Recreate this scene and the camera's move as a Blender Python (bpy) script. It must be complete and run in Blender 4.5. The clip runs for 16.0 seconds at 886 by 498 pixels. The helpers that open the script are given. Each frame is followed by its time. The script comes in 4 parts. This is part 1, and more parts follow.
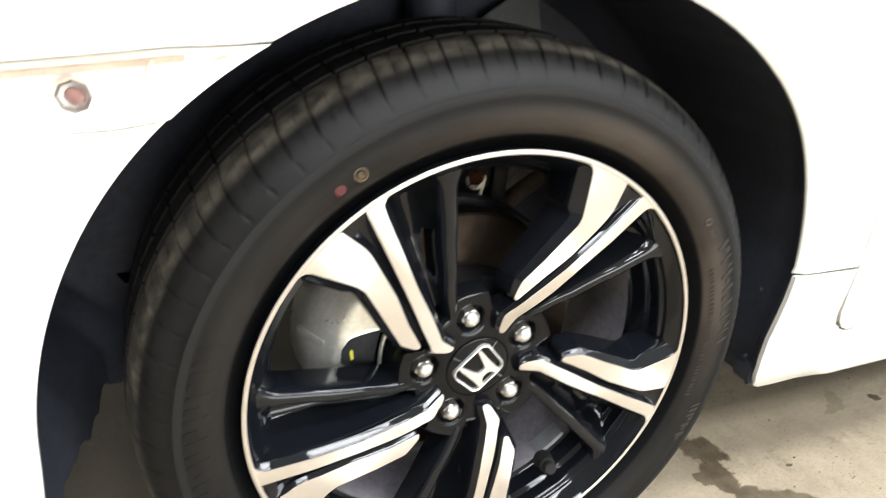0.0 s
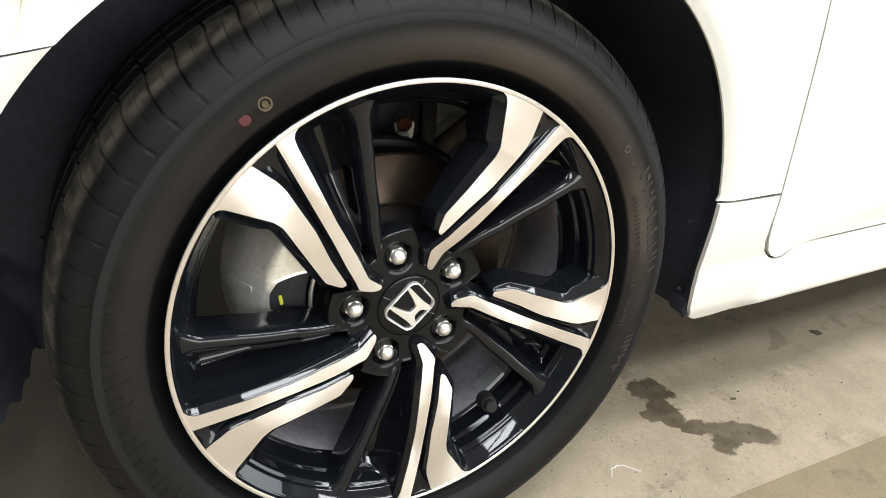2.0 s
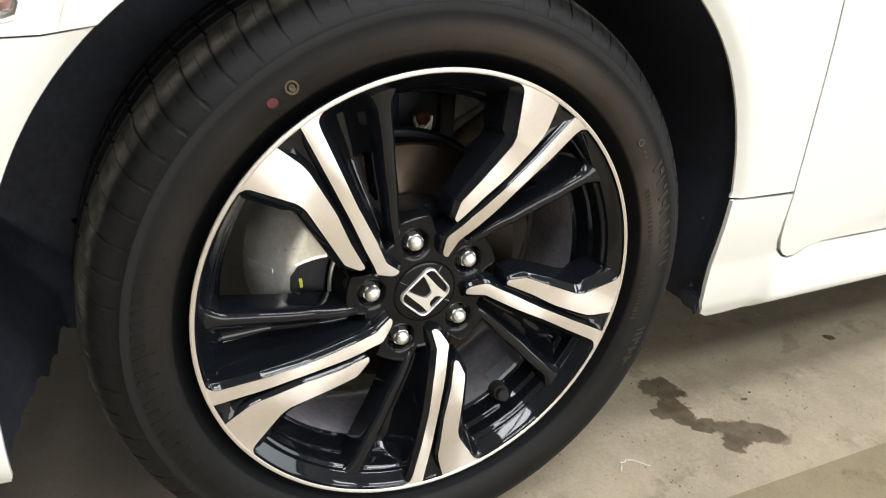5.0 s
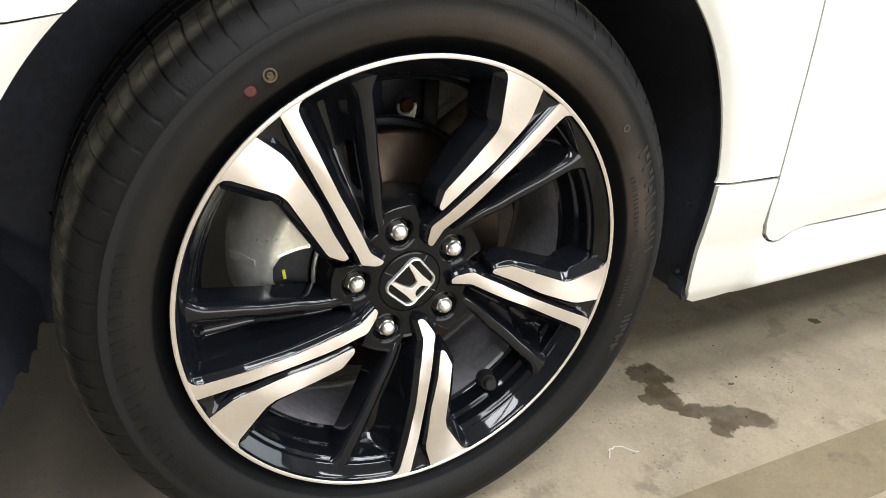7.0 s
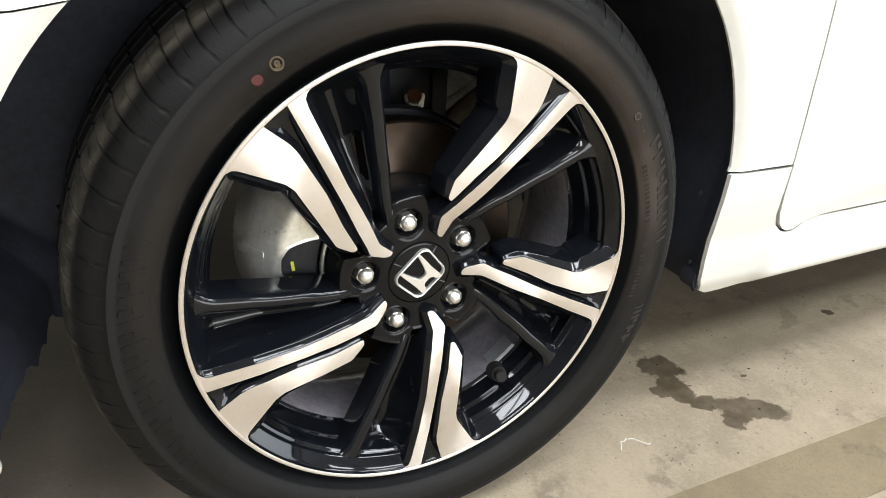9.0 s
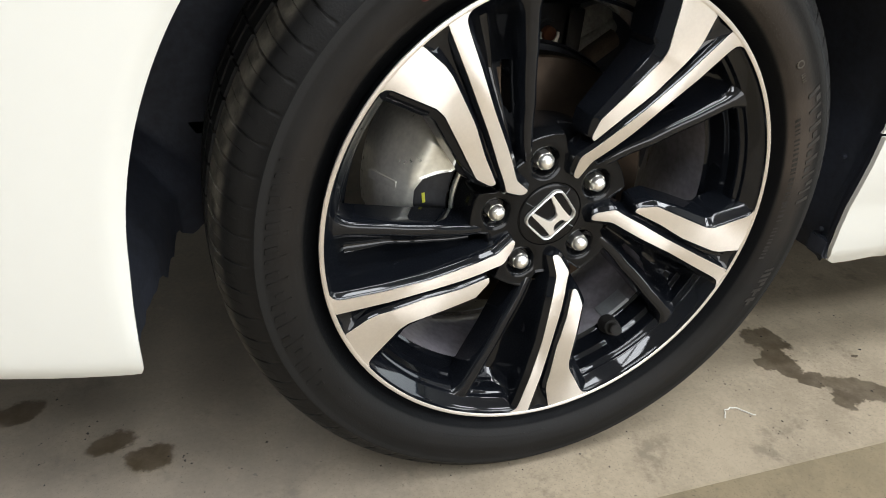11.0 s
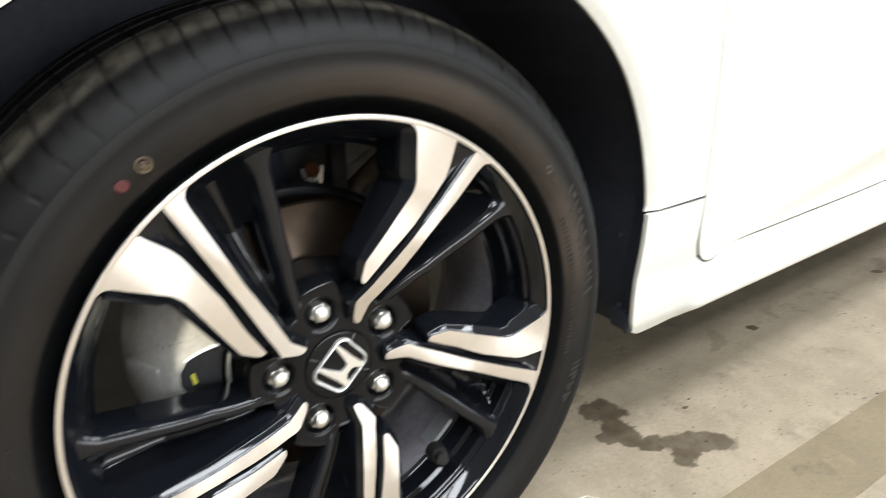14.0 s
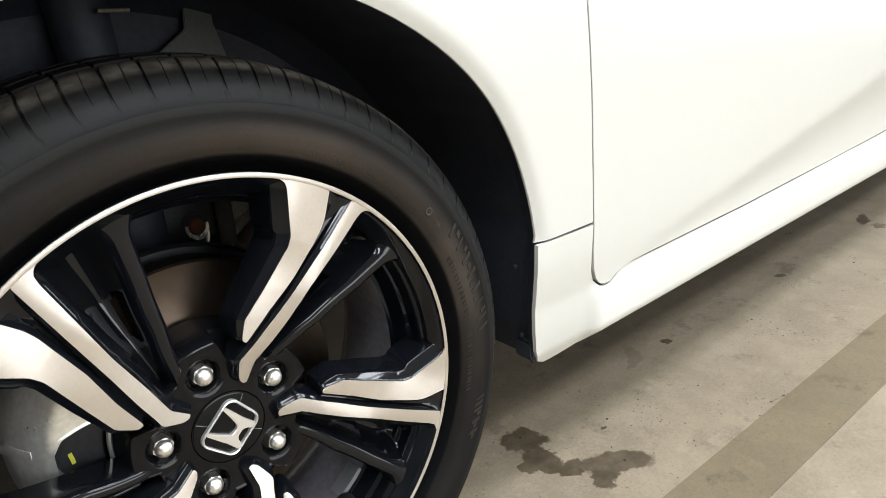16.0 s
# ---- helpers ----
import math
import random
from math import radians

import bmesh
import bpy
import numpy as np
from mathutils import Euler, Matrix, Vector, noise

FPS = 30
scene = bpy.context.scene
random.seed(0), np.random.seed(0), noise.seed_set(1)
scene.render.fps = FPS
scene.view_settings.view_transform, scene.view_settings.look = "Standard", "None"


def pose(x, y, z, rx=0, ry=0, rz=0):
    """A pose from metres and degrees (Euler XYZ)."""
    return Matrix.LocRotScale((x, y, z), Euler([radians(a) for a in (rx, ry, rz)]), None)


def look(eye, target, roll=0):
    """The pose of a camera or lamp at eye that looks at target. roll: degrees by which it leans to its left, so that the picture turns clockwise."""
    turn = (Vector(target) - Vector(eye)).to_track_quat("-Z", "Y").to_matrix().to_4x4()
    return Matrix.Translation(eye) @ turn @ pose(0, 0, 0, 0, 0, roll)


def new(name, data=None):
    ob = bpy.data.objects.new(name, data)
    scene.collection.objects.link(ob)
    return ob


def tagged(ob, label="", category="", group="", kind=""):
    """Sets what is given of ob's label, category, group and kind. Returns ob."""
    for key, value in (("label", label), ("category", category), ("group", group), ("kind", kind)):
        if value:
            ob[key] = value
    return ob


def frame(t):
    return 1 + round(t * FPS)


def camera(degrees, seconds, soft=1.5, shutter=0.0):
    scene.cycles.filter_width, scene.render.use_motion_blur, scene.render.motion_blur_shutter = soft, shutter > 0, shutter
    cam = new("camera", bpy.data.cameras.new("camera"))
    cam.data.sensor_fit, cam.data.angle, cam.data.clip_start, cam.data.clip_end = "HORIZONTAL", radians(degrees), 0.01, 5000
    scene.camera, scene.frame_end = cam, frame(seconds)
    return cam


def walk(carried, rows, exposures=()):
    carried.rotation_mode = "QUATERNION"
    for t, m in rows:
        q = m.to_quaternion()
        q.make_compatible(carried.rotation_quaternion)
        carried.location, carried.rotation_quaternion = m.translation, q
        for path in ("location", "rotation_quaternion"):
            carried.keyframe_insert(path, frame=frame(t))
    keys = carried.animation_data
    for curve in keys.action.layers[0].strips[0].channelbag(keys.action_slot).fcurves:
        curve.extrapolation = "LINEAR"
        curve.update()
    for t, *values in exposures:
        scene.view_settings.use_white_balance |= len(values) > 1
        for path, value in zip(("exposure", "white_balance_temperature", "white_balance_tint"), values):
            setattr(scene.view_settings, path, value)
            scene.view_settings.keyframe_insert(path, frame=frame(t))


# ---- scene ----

cam = camera(65.3, 16.0, soft=0.85, shutter=0.5)
ROWS = [
    (0, -0.2882, -0.4856, 0.6884, 66.04, -5.12, -22.51),
    (0.2, -0.2766, -0.4999, 0.6923, 67.80, -4.47, -23.35),
    (0.5, -0.2711, -0.5068, 0.6879, 68.48, -4.65, -23.70),
    (1, -0.2688, -0.5079, 0.6810, 67.43, -4.02, -24.73),
    (1.2, -0.2671, -0.5096, 0.6767, 66.60, -3.92, -25.14),
    (1.5, -0.2643, -0.5151, 0.6689, 65.75, -2.85, -24.87),
    (1.8, -0.2582, -0.5261, 0.6571, 65.05, -2.92, -24.83),
    (2, -0.2533, -0.5247, 0.6509, 65.06, -3.29, -25.95),
    (2.5, -0.2633, -0.5349, 0.6487, 65.91, -3.16, -24.96),
    (3, -0.2636, -0.5431, 0.6504, 66.66, -3.15, -25.04),
    (3.5, -0.2672, -0.5543, 0.6442, 66.60, -3.99, -25.07),
    (4, -0.2684, -0.5581, 0.6435, 67.30, -4.44, -24.78),
    (4.5, -0.2684, -0.5546, 0.6407, 67.29, -3.61, -23.34),
    (5, -0.2653, -0.5478, 0.6385, 65.74, -3.80, -24.41),
    (5.2, -0.2626, -0.5451, 0.6375, 65.14, -3.77, -24.75),
    (7.5, -0.2590, -0.5420, 0.6352, 64.86, -3.57, -25.61),
    (8, -0.2626, -0.5410, 0.6334, 64.85, -3.37, -25.29),
    (8.5, -0.2592, -0.5406, 0.6329, 64.78, -3.03, -25.26),
    (9, -0.2582, -0.5388, 0.6295, 64.43, -2.95, -25.13),
    (9.5, -0.2672, -0.5374, 0.6322, 64.09, -2.95, -24.18),
    (9.7, -0.2799, -0.5383, 0.6295, 63.76, -3.00, -22.63),
    (10, -0.2940, -0.5375, 0.6214, 63.17, -3.39, -21.06),
    (10.2, -0.3028, -0.5312, 0.6135, 62.06, -3.86, -20.50),
    (12.3, -0.3289, -0.5021, 0.5902, 60.63, -5.06, -18.01),
    (12.5, -0.3255, -0.5011, 0.5923, 61.26, -5.04, -18.50),
    (12.8, -0.3249, -0.5006, 0.5977, 62.45, -4.64, -18.51),
    (13, -0.3186, -0.4943, 0.6041, 62.85, -4.31, -19.22),
    (13.2, -0.3103, -0.4933, 0.6070, 63.65, -3.13, -20.34),
    (13.5, -0.2779, -0.4805, 0.6208, 64.98, -1.61, -25.56),
    (13.7, -0.2536, -0.4843, 0.6297, 66.92, 0.14, -29.42),
    (14, -0.2247, -0.4848, 0.6388, 68.06, 1.05, -34.08),
    (14.2, -0.2113, -0.4919, 0.6413, 69.33, 1.71, -36.39),
    (14.5, -0.1962, -0.4965, 0.6441, 69.50, 2.07, -38.19),
    (15, -0.1846, -0.5052, 0.6458, 69.82, 2.83, -39.56),
    (15.5, -0.1780, -0.5134, 0.6468, 69.82, 3.46, -39.85),
    (16, -0.1778, -0.5150, 0.6502, 70.29, 3.70, -40.13),
]
walk(cam, [(t, pose(x, y, z, rx, ry, rz)) for t, x, y, z, rx, ry, rz in ROWS],
     exposures=[(0.0, 0.93, 6500, 10), (0.3, 0.43, 6550, 10), (0.6, 0.13, 6650, 10), (1.0, 0.03, 6650, 10), (1.5, 0.43, 6500, 10), (2.0, 0.48, 6500, 10), (2.5, 0.23, 6550, 10),
                (3.0, 0.38, 6550, 10), (4.0, 0.28, 6550, 10), (8.0, 0.39, 6500, 10), (9.0, 0.43, 6450, 10), (9.5, 0.58, 6400, 10), (10.0, 0.23, 6500, 10), (12.5, 0.15, 6350, 10),
                (13.5, 0.18, 6350, 10), (14.0, 0.53, 6350, 10), (14.5, 0.43, 6400, 10), (15.0, 0.18, 6350, 10), (16.0, 0.13, 6350, 10)])

# ---- light ----
world = bpy.data.worlds.new("world")
scene.world = world
world.use_nodes = True
wn = world.node_tree.nodes
wl = world.node_tree.links
sky = wn.new("ShaderNodeTexSky")
sky.sky_type = 'NISHITA'
sky.sun_disc = False
sky.sun_elevation = radians(40)
sky.sun_rotation = radians(200)
wl.new(sky.outputs[0], wn["Background"].inputs[0])
wn["Background"].inputs[1].default_value = 0.08


def area(name, m, sx, sy, watts, colour):
    d = bpy.data.lights.new(name, 'AREA')
    d.shape, d.size, d.size_y, d.energy, d.color = 'RECTANGLE', sx, sy, watts, colour
    ob = new(name, d)
    ob.matrix_world = m
    return ob


# daylight through the shutter opening facing the car and the gate at the east end, an added fill from the west, and
# twin ceiling lights with broad diffusers over the bays
area("shutter_daylight", look((1.7, -6.05, 1.35), (1.7, 0, 1.35)), 4.9, 2.4, 158, (0.985, 0.985, 0.99))
area("unseen_gate_light", look((7.95, -2.0, 1.25), (0, -2.0, 1.25)), 4.0, 2.4, 112, (0.90, 0.97, 1.0))
# unseen west lamp, added to brighten the floor under the car's front
area("unseen_gate_light", look((-7.95, 2.0, 1.2), (0, 1.2, 0.6)), 4.0, 2.3, 150, (0.90, 0.97, 1.0))
TUBES = [(x, y) for y in (-0.95, -2.2) for x in (-1.5, 0.35, 2.2, 4.0)]
for x, y in TUBES:
    for dy in (-0.17, 0.17):
        area("ceiling_light", look((x, y + dy, 2.90), (x, y + dy + 0.001, 0)), 1.2, 0.28, 15.5, (0.945, 0.98, 1.02))
# three more unseen lamps, added as fill for the floor under the car
for x, y in ((-2.6, 0.6), (-2.6, 2.4), (0.3, 3.0)):
    area("ceiling_light", look((x, y, 2.90), (x, y + 0.001, 0)), 1.2, 0.3, 16, (0.95, 0.98, 1.02))


# ---- materials ----
def material(name, colour, rough=0.5, metal=0.0, grain=0.0, scale=40.0, bump=0.0, bump_scale=200.0, coat=0.0, rough_var=0.0, spec=0.5):
    """A procedural surface: colour varied at two scales, roughness varied, fine relief."""
    m = bpy.data.materials.new(name)
    m.use_nodes = True
    n, l = m.node_tree.nodes, m.node_tree.links
    b = n["Principled BSDF"]
    b.inputs["Base Color"].default_value = (*colour, 1)
    b.inputs["Roughness"].default_value = rough
    b.inputs["Metallic"].default_value = metal
    b.inputs["Coat Weight"].default_value = coat
    b.inputs["Coat Roughness"].default_value = 0.03
    b.inputs["Specular IOR Level"].default_value = spec
    tc = n.new("ShaderNodeTexCoord")
    if grain:
        a, c = n.new("ShaderNodeTexNoise"), n.new("ShaderNodeTexNoise")
        a.inputs["Scale"].default_value, c.inputs["Scale"].default_value = scale, scale * 7
        a.inputs["Detail"].default_value, c.inputs["Detail"].default_value = 5, 3
        l.new(tc.outputs["Object"], a.inputs["Vector"]), l.new(tc.outputs["Object"], c.inputs["Vector"])
        mix = n.new("ShaderNodeMath")
        mix.operation = 'ADD'
        l.new(a.outputs[0], mix.inputs[0]), l.new(c.outputs[0], mix.inputs[1])
        ramp = n.new("ShaderNodeMapRange")
        ramp.inputs[1].default_value, ramp.inputs[2].default_value = 0.6, 1.4
        ramp.inputs[3].default_value, ramp.inputs[4].default_value = 1 - grain, 1 + grain
        l.new(mix.outputs[0], ramp.inputs[0])
        hsv = n.new("ShaderNodeHueSaturation")
        hsv.inputs["Color"].default_value = (*colour, 1)
        l.new(ramp.outputs[0], hsv.inputs["Value"])
        l.new(hsv.outputs[0], b.inputs["Base Color"])
        if rough_var:
            rr = n.new("ShaderNodeMapRange")
            rr.inputs[1].default_value, rr.inputs[2].default_value = 0.6, 1.4
            rr.inputs[3].default_value, rr.inputs[4].default_value = rough - rough_var, rough + rough_var
            l.new(mix.outputs[0], rr.inputs[0])
            l.new(rr.outputs[0], b.inputs["Roughness"])
    if bump:
        t = n.new("ShaderNodeTexNoise")
        t.inputs["Scale"].default_value, t.inputs["Detail"].default_value = bump_scale, 4
        l.new(tc.outputs["Object"], t.inputs["Vector"])
        bp = n.new("ShaderNodeBump")
        bp.inputs["Strength"].default_value, bp.inputs["Distance"].default_value = bump, 0.001
        l.new(t.outputs[0], bp.inputs["Height"])
        l.new(bp.outputs[0], b.inputs["Normal"])
    return m


WHITE = material("white_car_paint", (0.72, 0.72, 0.672), 0.28, coat=0.6, grain=0.01, scale=6, bump=0.04, bump_scale=900)
GLOSS_BLACK = material("gloss_black_wheel_paint", (0.0046, 0.0054, 0.0072), 0.04, grain=0.3, scale=20, bump=0.05, bump_scale=25, spec=0.42)
SATIN_BLACK = material("satin_black_hub_paint", (0.0046, 0.0050, 0.0058), 0.12, grain=0.3, scale=30, bump=0.05, bump_scale=60, spec=0.24)
MACHINED = material("machined_aluminium", (0.81, 0.755, 0.69), 0.42, metal=0.85, grain=0.04, scale=60, bump=0.05, bump_scale=1500)
for nd in (MACHINED.node_tree.nodes,):
    pb = nd["Principled BSDF"]
    tg = nd.new("ShaderNodeTangent")
    tg.direction_type, tg.axis = 'RADIAL', 'Y'
    pb.inputs["Anisotropic"].default_value = 0.75
    pb.inputs["Anisotropic Rotation"].default_value = 0.25
    MACHINED.node_tree.links.new(tg.outputs[0], pb.inputs["Tangent"])
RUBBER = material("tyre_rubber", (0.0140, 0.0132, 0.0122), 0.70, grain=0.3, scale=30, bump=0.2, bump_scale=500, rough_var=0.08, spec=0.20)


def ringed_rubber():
    """Sidewall rubber: a brown ring that comes and goes, lit upper rear painted in, a clean black bead, faint scuffs
    along the turn.
    """
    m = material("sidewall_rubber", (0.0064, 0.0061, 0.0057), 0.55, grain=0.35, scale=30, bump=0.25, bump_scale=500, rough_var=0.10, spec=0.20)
    n, l = m.node_tree.nodes, m.node_tree.links
    b = n["Principled BSDF"]
    base = b.inputs["Base Color"].links[0].from_socket
    tc = n.new("ShaderNodeTexCoord")
    flat = n.new("ShaderNodeVectorMath")
    flat.operation = 'MULTIPLY'
    flat.inputs[1].default_value = (1, 0, 1)
    l.new(tc.outputs["Object"], flat.inputs[0])
    ln = n.new("ShaderNodeVectorMath")
    ln.operation = 'LENGTH'
    l.new(flat.outputs[0], ln.inputs[0])
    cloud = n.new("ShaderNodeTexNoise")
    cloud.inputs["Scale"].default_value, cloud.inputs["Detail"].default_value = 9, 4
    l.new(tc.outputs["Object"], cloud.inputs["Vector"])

    def ranged(v, a, c, d, e):
        x = n.new("ShaderNodeMapRange")
        x.interpolation_type = 'SMOOTHSTEP'
        for k, q in enumerate((a, c, d, e)):
            x.inputs[k + 1].default_value = q
        l.new(v, x.inputs[0])
        return x.outputs[0]

    def times(a, c):
        x = n.new("ShaderNodeMath")
        x.operation = 'MULTIPLY'
        l.new(a, x.inputs[0]), l.new(c, x.inputs[1])
        return x.outputs[0]

    def mixed(fac, a, c):
        x = n.new("ShaderNodeMix")
        x.data_type = 'RGBA'
        l.new(fac, x.inputs[0]), l.new(a, x.inputs[6])
        x.inputs[7].default_value = (*c, 1)
        return x.outputs[2]

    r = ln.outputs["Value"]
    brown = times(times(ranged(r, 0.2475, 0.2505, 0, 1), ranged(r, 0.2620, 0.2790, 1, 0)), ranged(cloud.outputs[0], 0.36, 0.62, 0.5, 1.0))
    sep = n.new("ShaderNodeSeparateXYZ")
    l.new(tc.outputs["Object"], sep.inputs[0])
    # fade towards front and bottom paints the fall of light into the brown
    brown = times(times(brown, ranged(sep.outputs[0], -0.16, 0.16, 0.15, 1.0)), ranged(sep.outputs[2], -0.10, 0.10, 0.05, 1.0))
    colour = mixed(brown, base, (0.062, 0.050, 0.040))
    # paler ring: the shoulder band's highlight put into the rubber's colour
    lit_band = times(ranged(r, 0.2805, 0.2822, 0.0, 1.0), ranged(r, 0.2875, 0.2892, 0.75, 0.0))
    colour = mixed(lit_band, colour, (0.0125, 0.0125, 0.0122))
    patch = n.new("ShaderNodeTexNoise")
    patch.inputs["Scale"].default_value, patch.inputs["Detail"].default_value = 75, 5
    l.new(tc.outputs["Object"], patch.inputs["Vector"])
    dust = times(ranged(sep.outputs[1], 0.006, 0.019, 0.0, 1.0), ranged(patch.outputs[0], 0.30, 0.70, 0.25, 1.0))
    dust = times(dust, ranged(r, 0.3095, 0.3130, 0.0, 1.0))
    colour = mixed(dust, colour, (0.085, 0.076, 0.060))
    bead = ranged(r, 0.2465, 0.2485, 1.0, 0.0)
    colour = mixed(bead, colour, (0.0022, 0.0024, 0.0028))
    l.new(colour, b.inputs["Base Color"])
    l.new(ranged(r, 0.2465, 0.2485, 0.08, 0.18), b.inputs["Specular IOR Level"])
    return m


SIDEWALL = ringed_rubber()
WORN_RUBBER = material("worn_raised_rubber", (0.021, 0.019, 0.0165), 0.5, grain=0.45, scale=60, bump=0.3, bump_scale=500, rough_var=0.1, spec=0.3)
CHALKED = material("chalked_rubber", (0.045, 0.037, 0.026), 0.7, grain=0.3, scale=200)
LINER = material("black_liner_plastic", (0.025, 0.029, 0.041), 0.65, grain=0.4, scale=18, bump=0.3, bump_scale=250)
CHROME = material("chrome", (0.96, 0.94, 0.89), 0.40, metal=1.0, grain=0.03, scale=80)
SATIN = material("satin_silver_emblem", (0.86, 0.84, 0.80), 0.34, metal=0.8, grain=0.04, scale=90)
CAST = material("cast_caliper_silver", (0.90, 0.90, 0.83), 0.34, metal=0.76, grain=0.16, scale=30, bump=0.12, bump_scale=250, rough_var=0.1)
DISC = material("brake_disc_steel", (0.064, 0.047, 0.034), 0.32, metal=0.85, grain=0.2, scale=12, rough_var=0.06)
BARREL = material("grey_barrel_paint", (0.25, 0.235, 0.26), 0.25, grain=0.25, scale=20, coat=0.5, bump=0.05, bump_scale=220)
CAST_GREY = material("weathered_grey_casting", (0.30, 0.30, 0.27), 0.6, metal=0.1, grain=0.4, scale=45, bump=0.4, bump_scale=220)
DARK_STEEL = material("dark_suspension_steel", (0.019, 0.020, 0.023), 0.45, metal=0.3, grain=0.4, scale=30, bump=0.3, bump_scale=200)
RUST = material("rusty_bolt", (0.20, 0.075, 0.035), 0.75, metal=0.2, grain=0.5, scale=90, bump=0.5, bump_scale=400)
# tan base colour puts a warm reflection into the steel
WARM_TAN = material("tan_steel", (0.16, 0.13, 0.10), 0.6, metal=0.2, grain=0.4, scale=60, bump=0.3, bump_scale=300)
WEIGHT = material("grey_weight", (0.26, 0.27, 0.28), 0.4, metal=0.4, grain=0.15, scale=80)
GREY_PANEL = material("grey_green_primer", (0.06, 0.064, 0.060), 0.6, grain=0.25, scale=40)
YELLOW = material("yellow_paint_mark", (0.55, 0.55, 0.05), 0.6, grain=0.15, scale=120)
RED = material("red_paint_dot", (0.062, 0.0068, 0.0062), 0.65, grain=0.35, scale=200)
BRASS_DOT = material("yellow_ring_mark", (0.070, 0.048, 0.022), 0.6, grain=0.35, scale=200)
SEAM_BLACK = material("seam_shade_black", (0.01, 0.01, 0.01), 0.8, grain=0.2)
THREAD = material("white_thread", (0.68, 0.66, 0.60), 0.8, grain=0.1, scale=300)
GRIT = material("dark_grit", (0.05, 0.042, 0.035), 0.9, grain=0.4, scale=300)
CEILING = material("grey_ceiling_paint", (0.46, 0.46, 0.45), 0.8, grain=0.05, scale=2, bump=0.15, bump_scale=60)
WALL = material("painted_wall", (0.60, 0.60, 0.58), 0.8, grain=0.06, scale=3, bump=0.2, bump_scale=60)
LAMP_WHITE = material("lamp_reflector", (0.88, 0.87, 0.84), 0.22, metal=0.2, coat=0.5, grain=0.05, scale=60)
CREAM = material("cream_lamp_plastic", (0.56, 0.53, 0.44), 0.35, grain=0.08, scale=60)
BRONZE = material("brown_lamp_trim", (0.60, 0.48, 0.38), 0.3, metal=0.2, grain=0.2, scale=90)
BULB = material("amber_bulb", (0.13, 0.055, 0.045), 0.12, coat=1.0, grain=0.2, scale=100)


def glass_material():
    m = bpy.data.materials.new("clear_lamp_lens")
    m.use_nodes = True
    b = m.node_tree.nodes["Principled BSDF"]
    b.inputs["Base Color"].default_value = (0.97, 0.97, 0.96, 1)
    b.inputs["Roughness"].default_value = 0.03
    b.inputs["Transmission Weight"].default_value = 1.0
    b.inputs["IOR"].default_value = 1.3
    return m


LENS = glass_material()


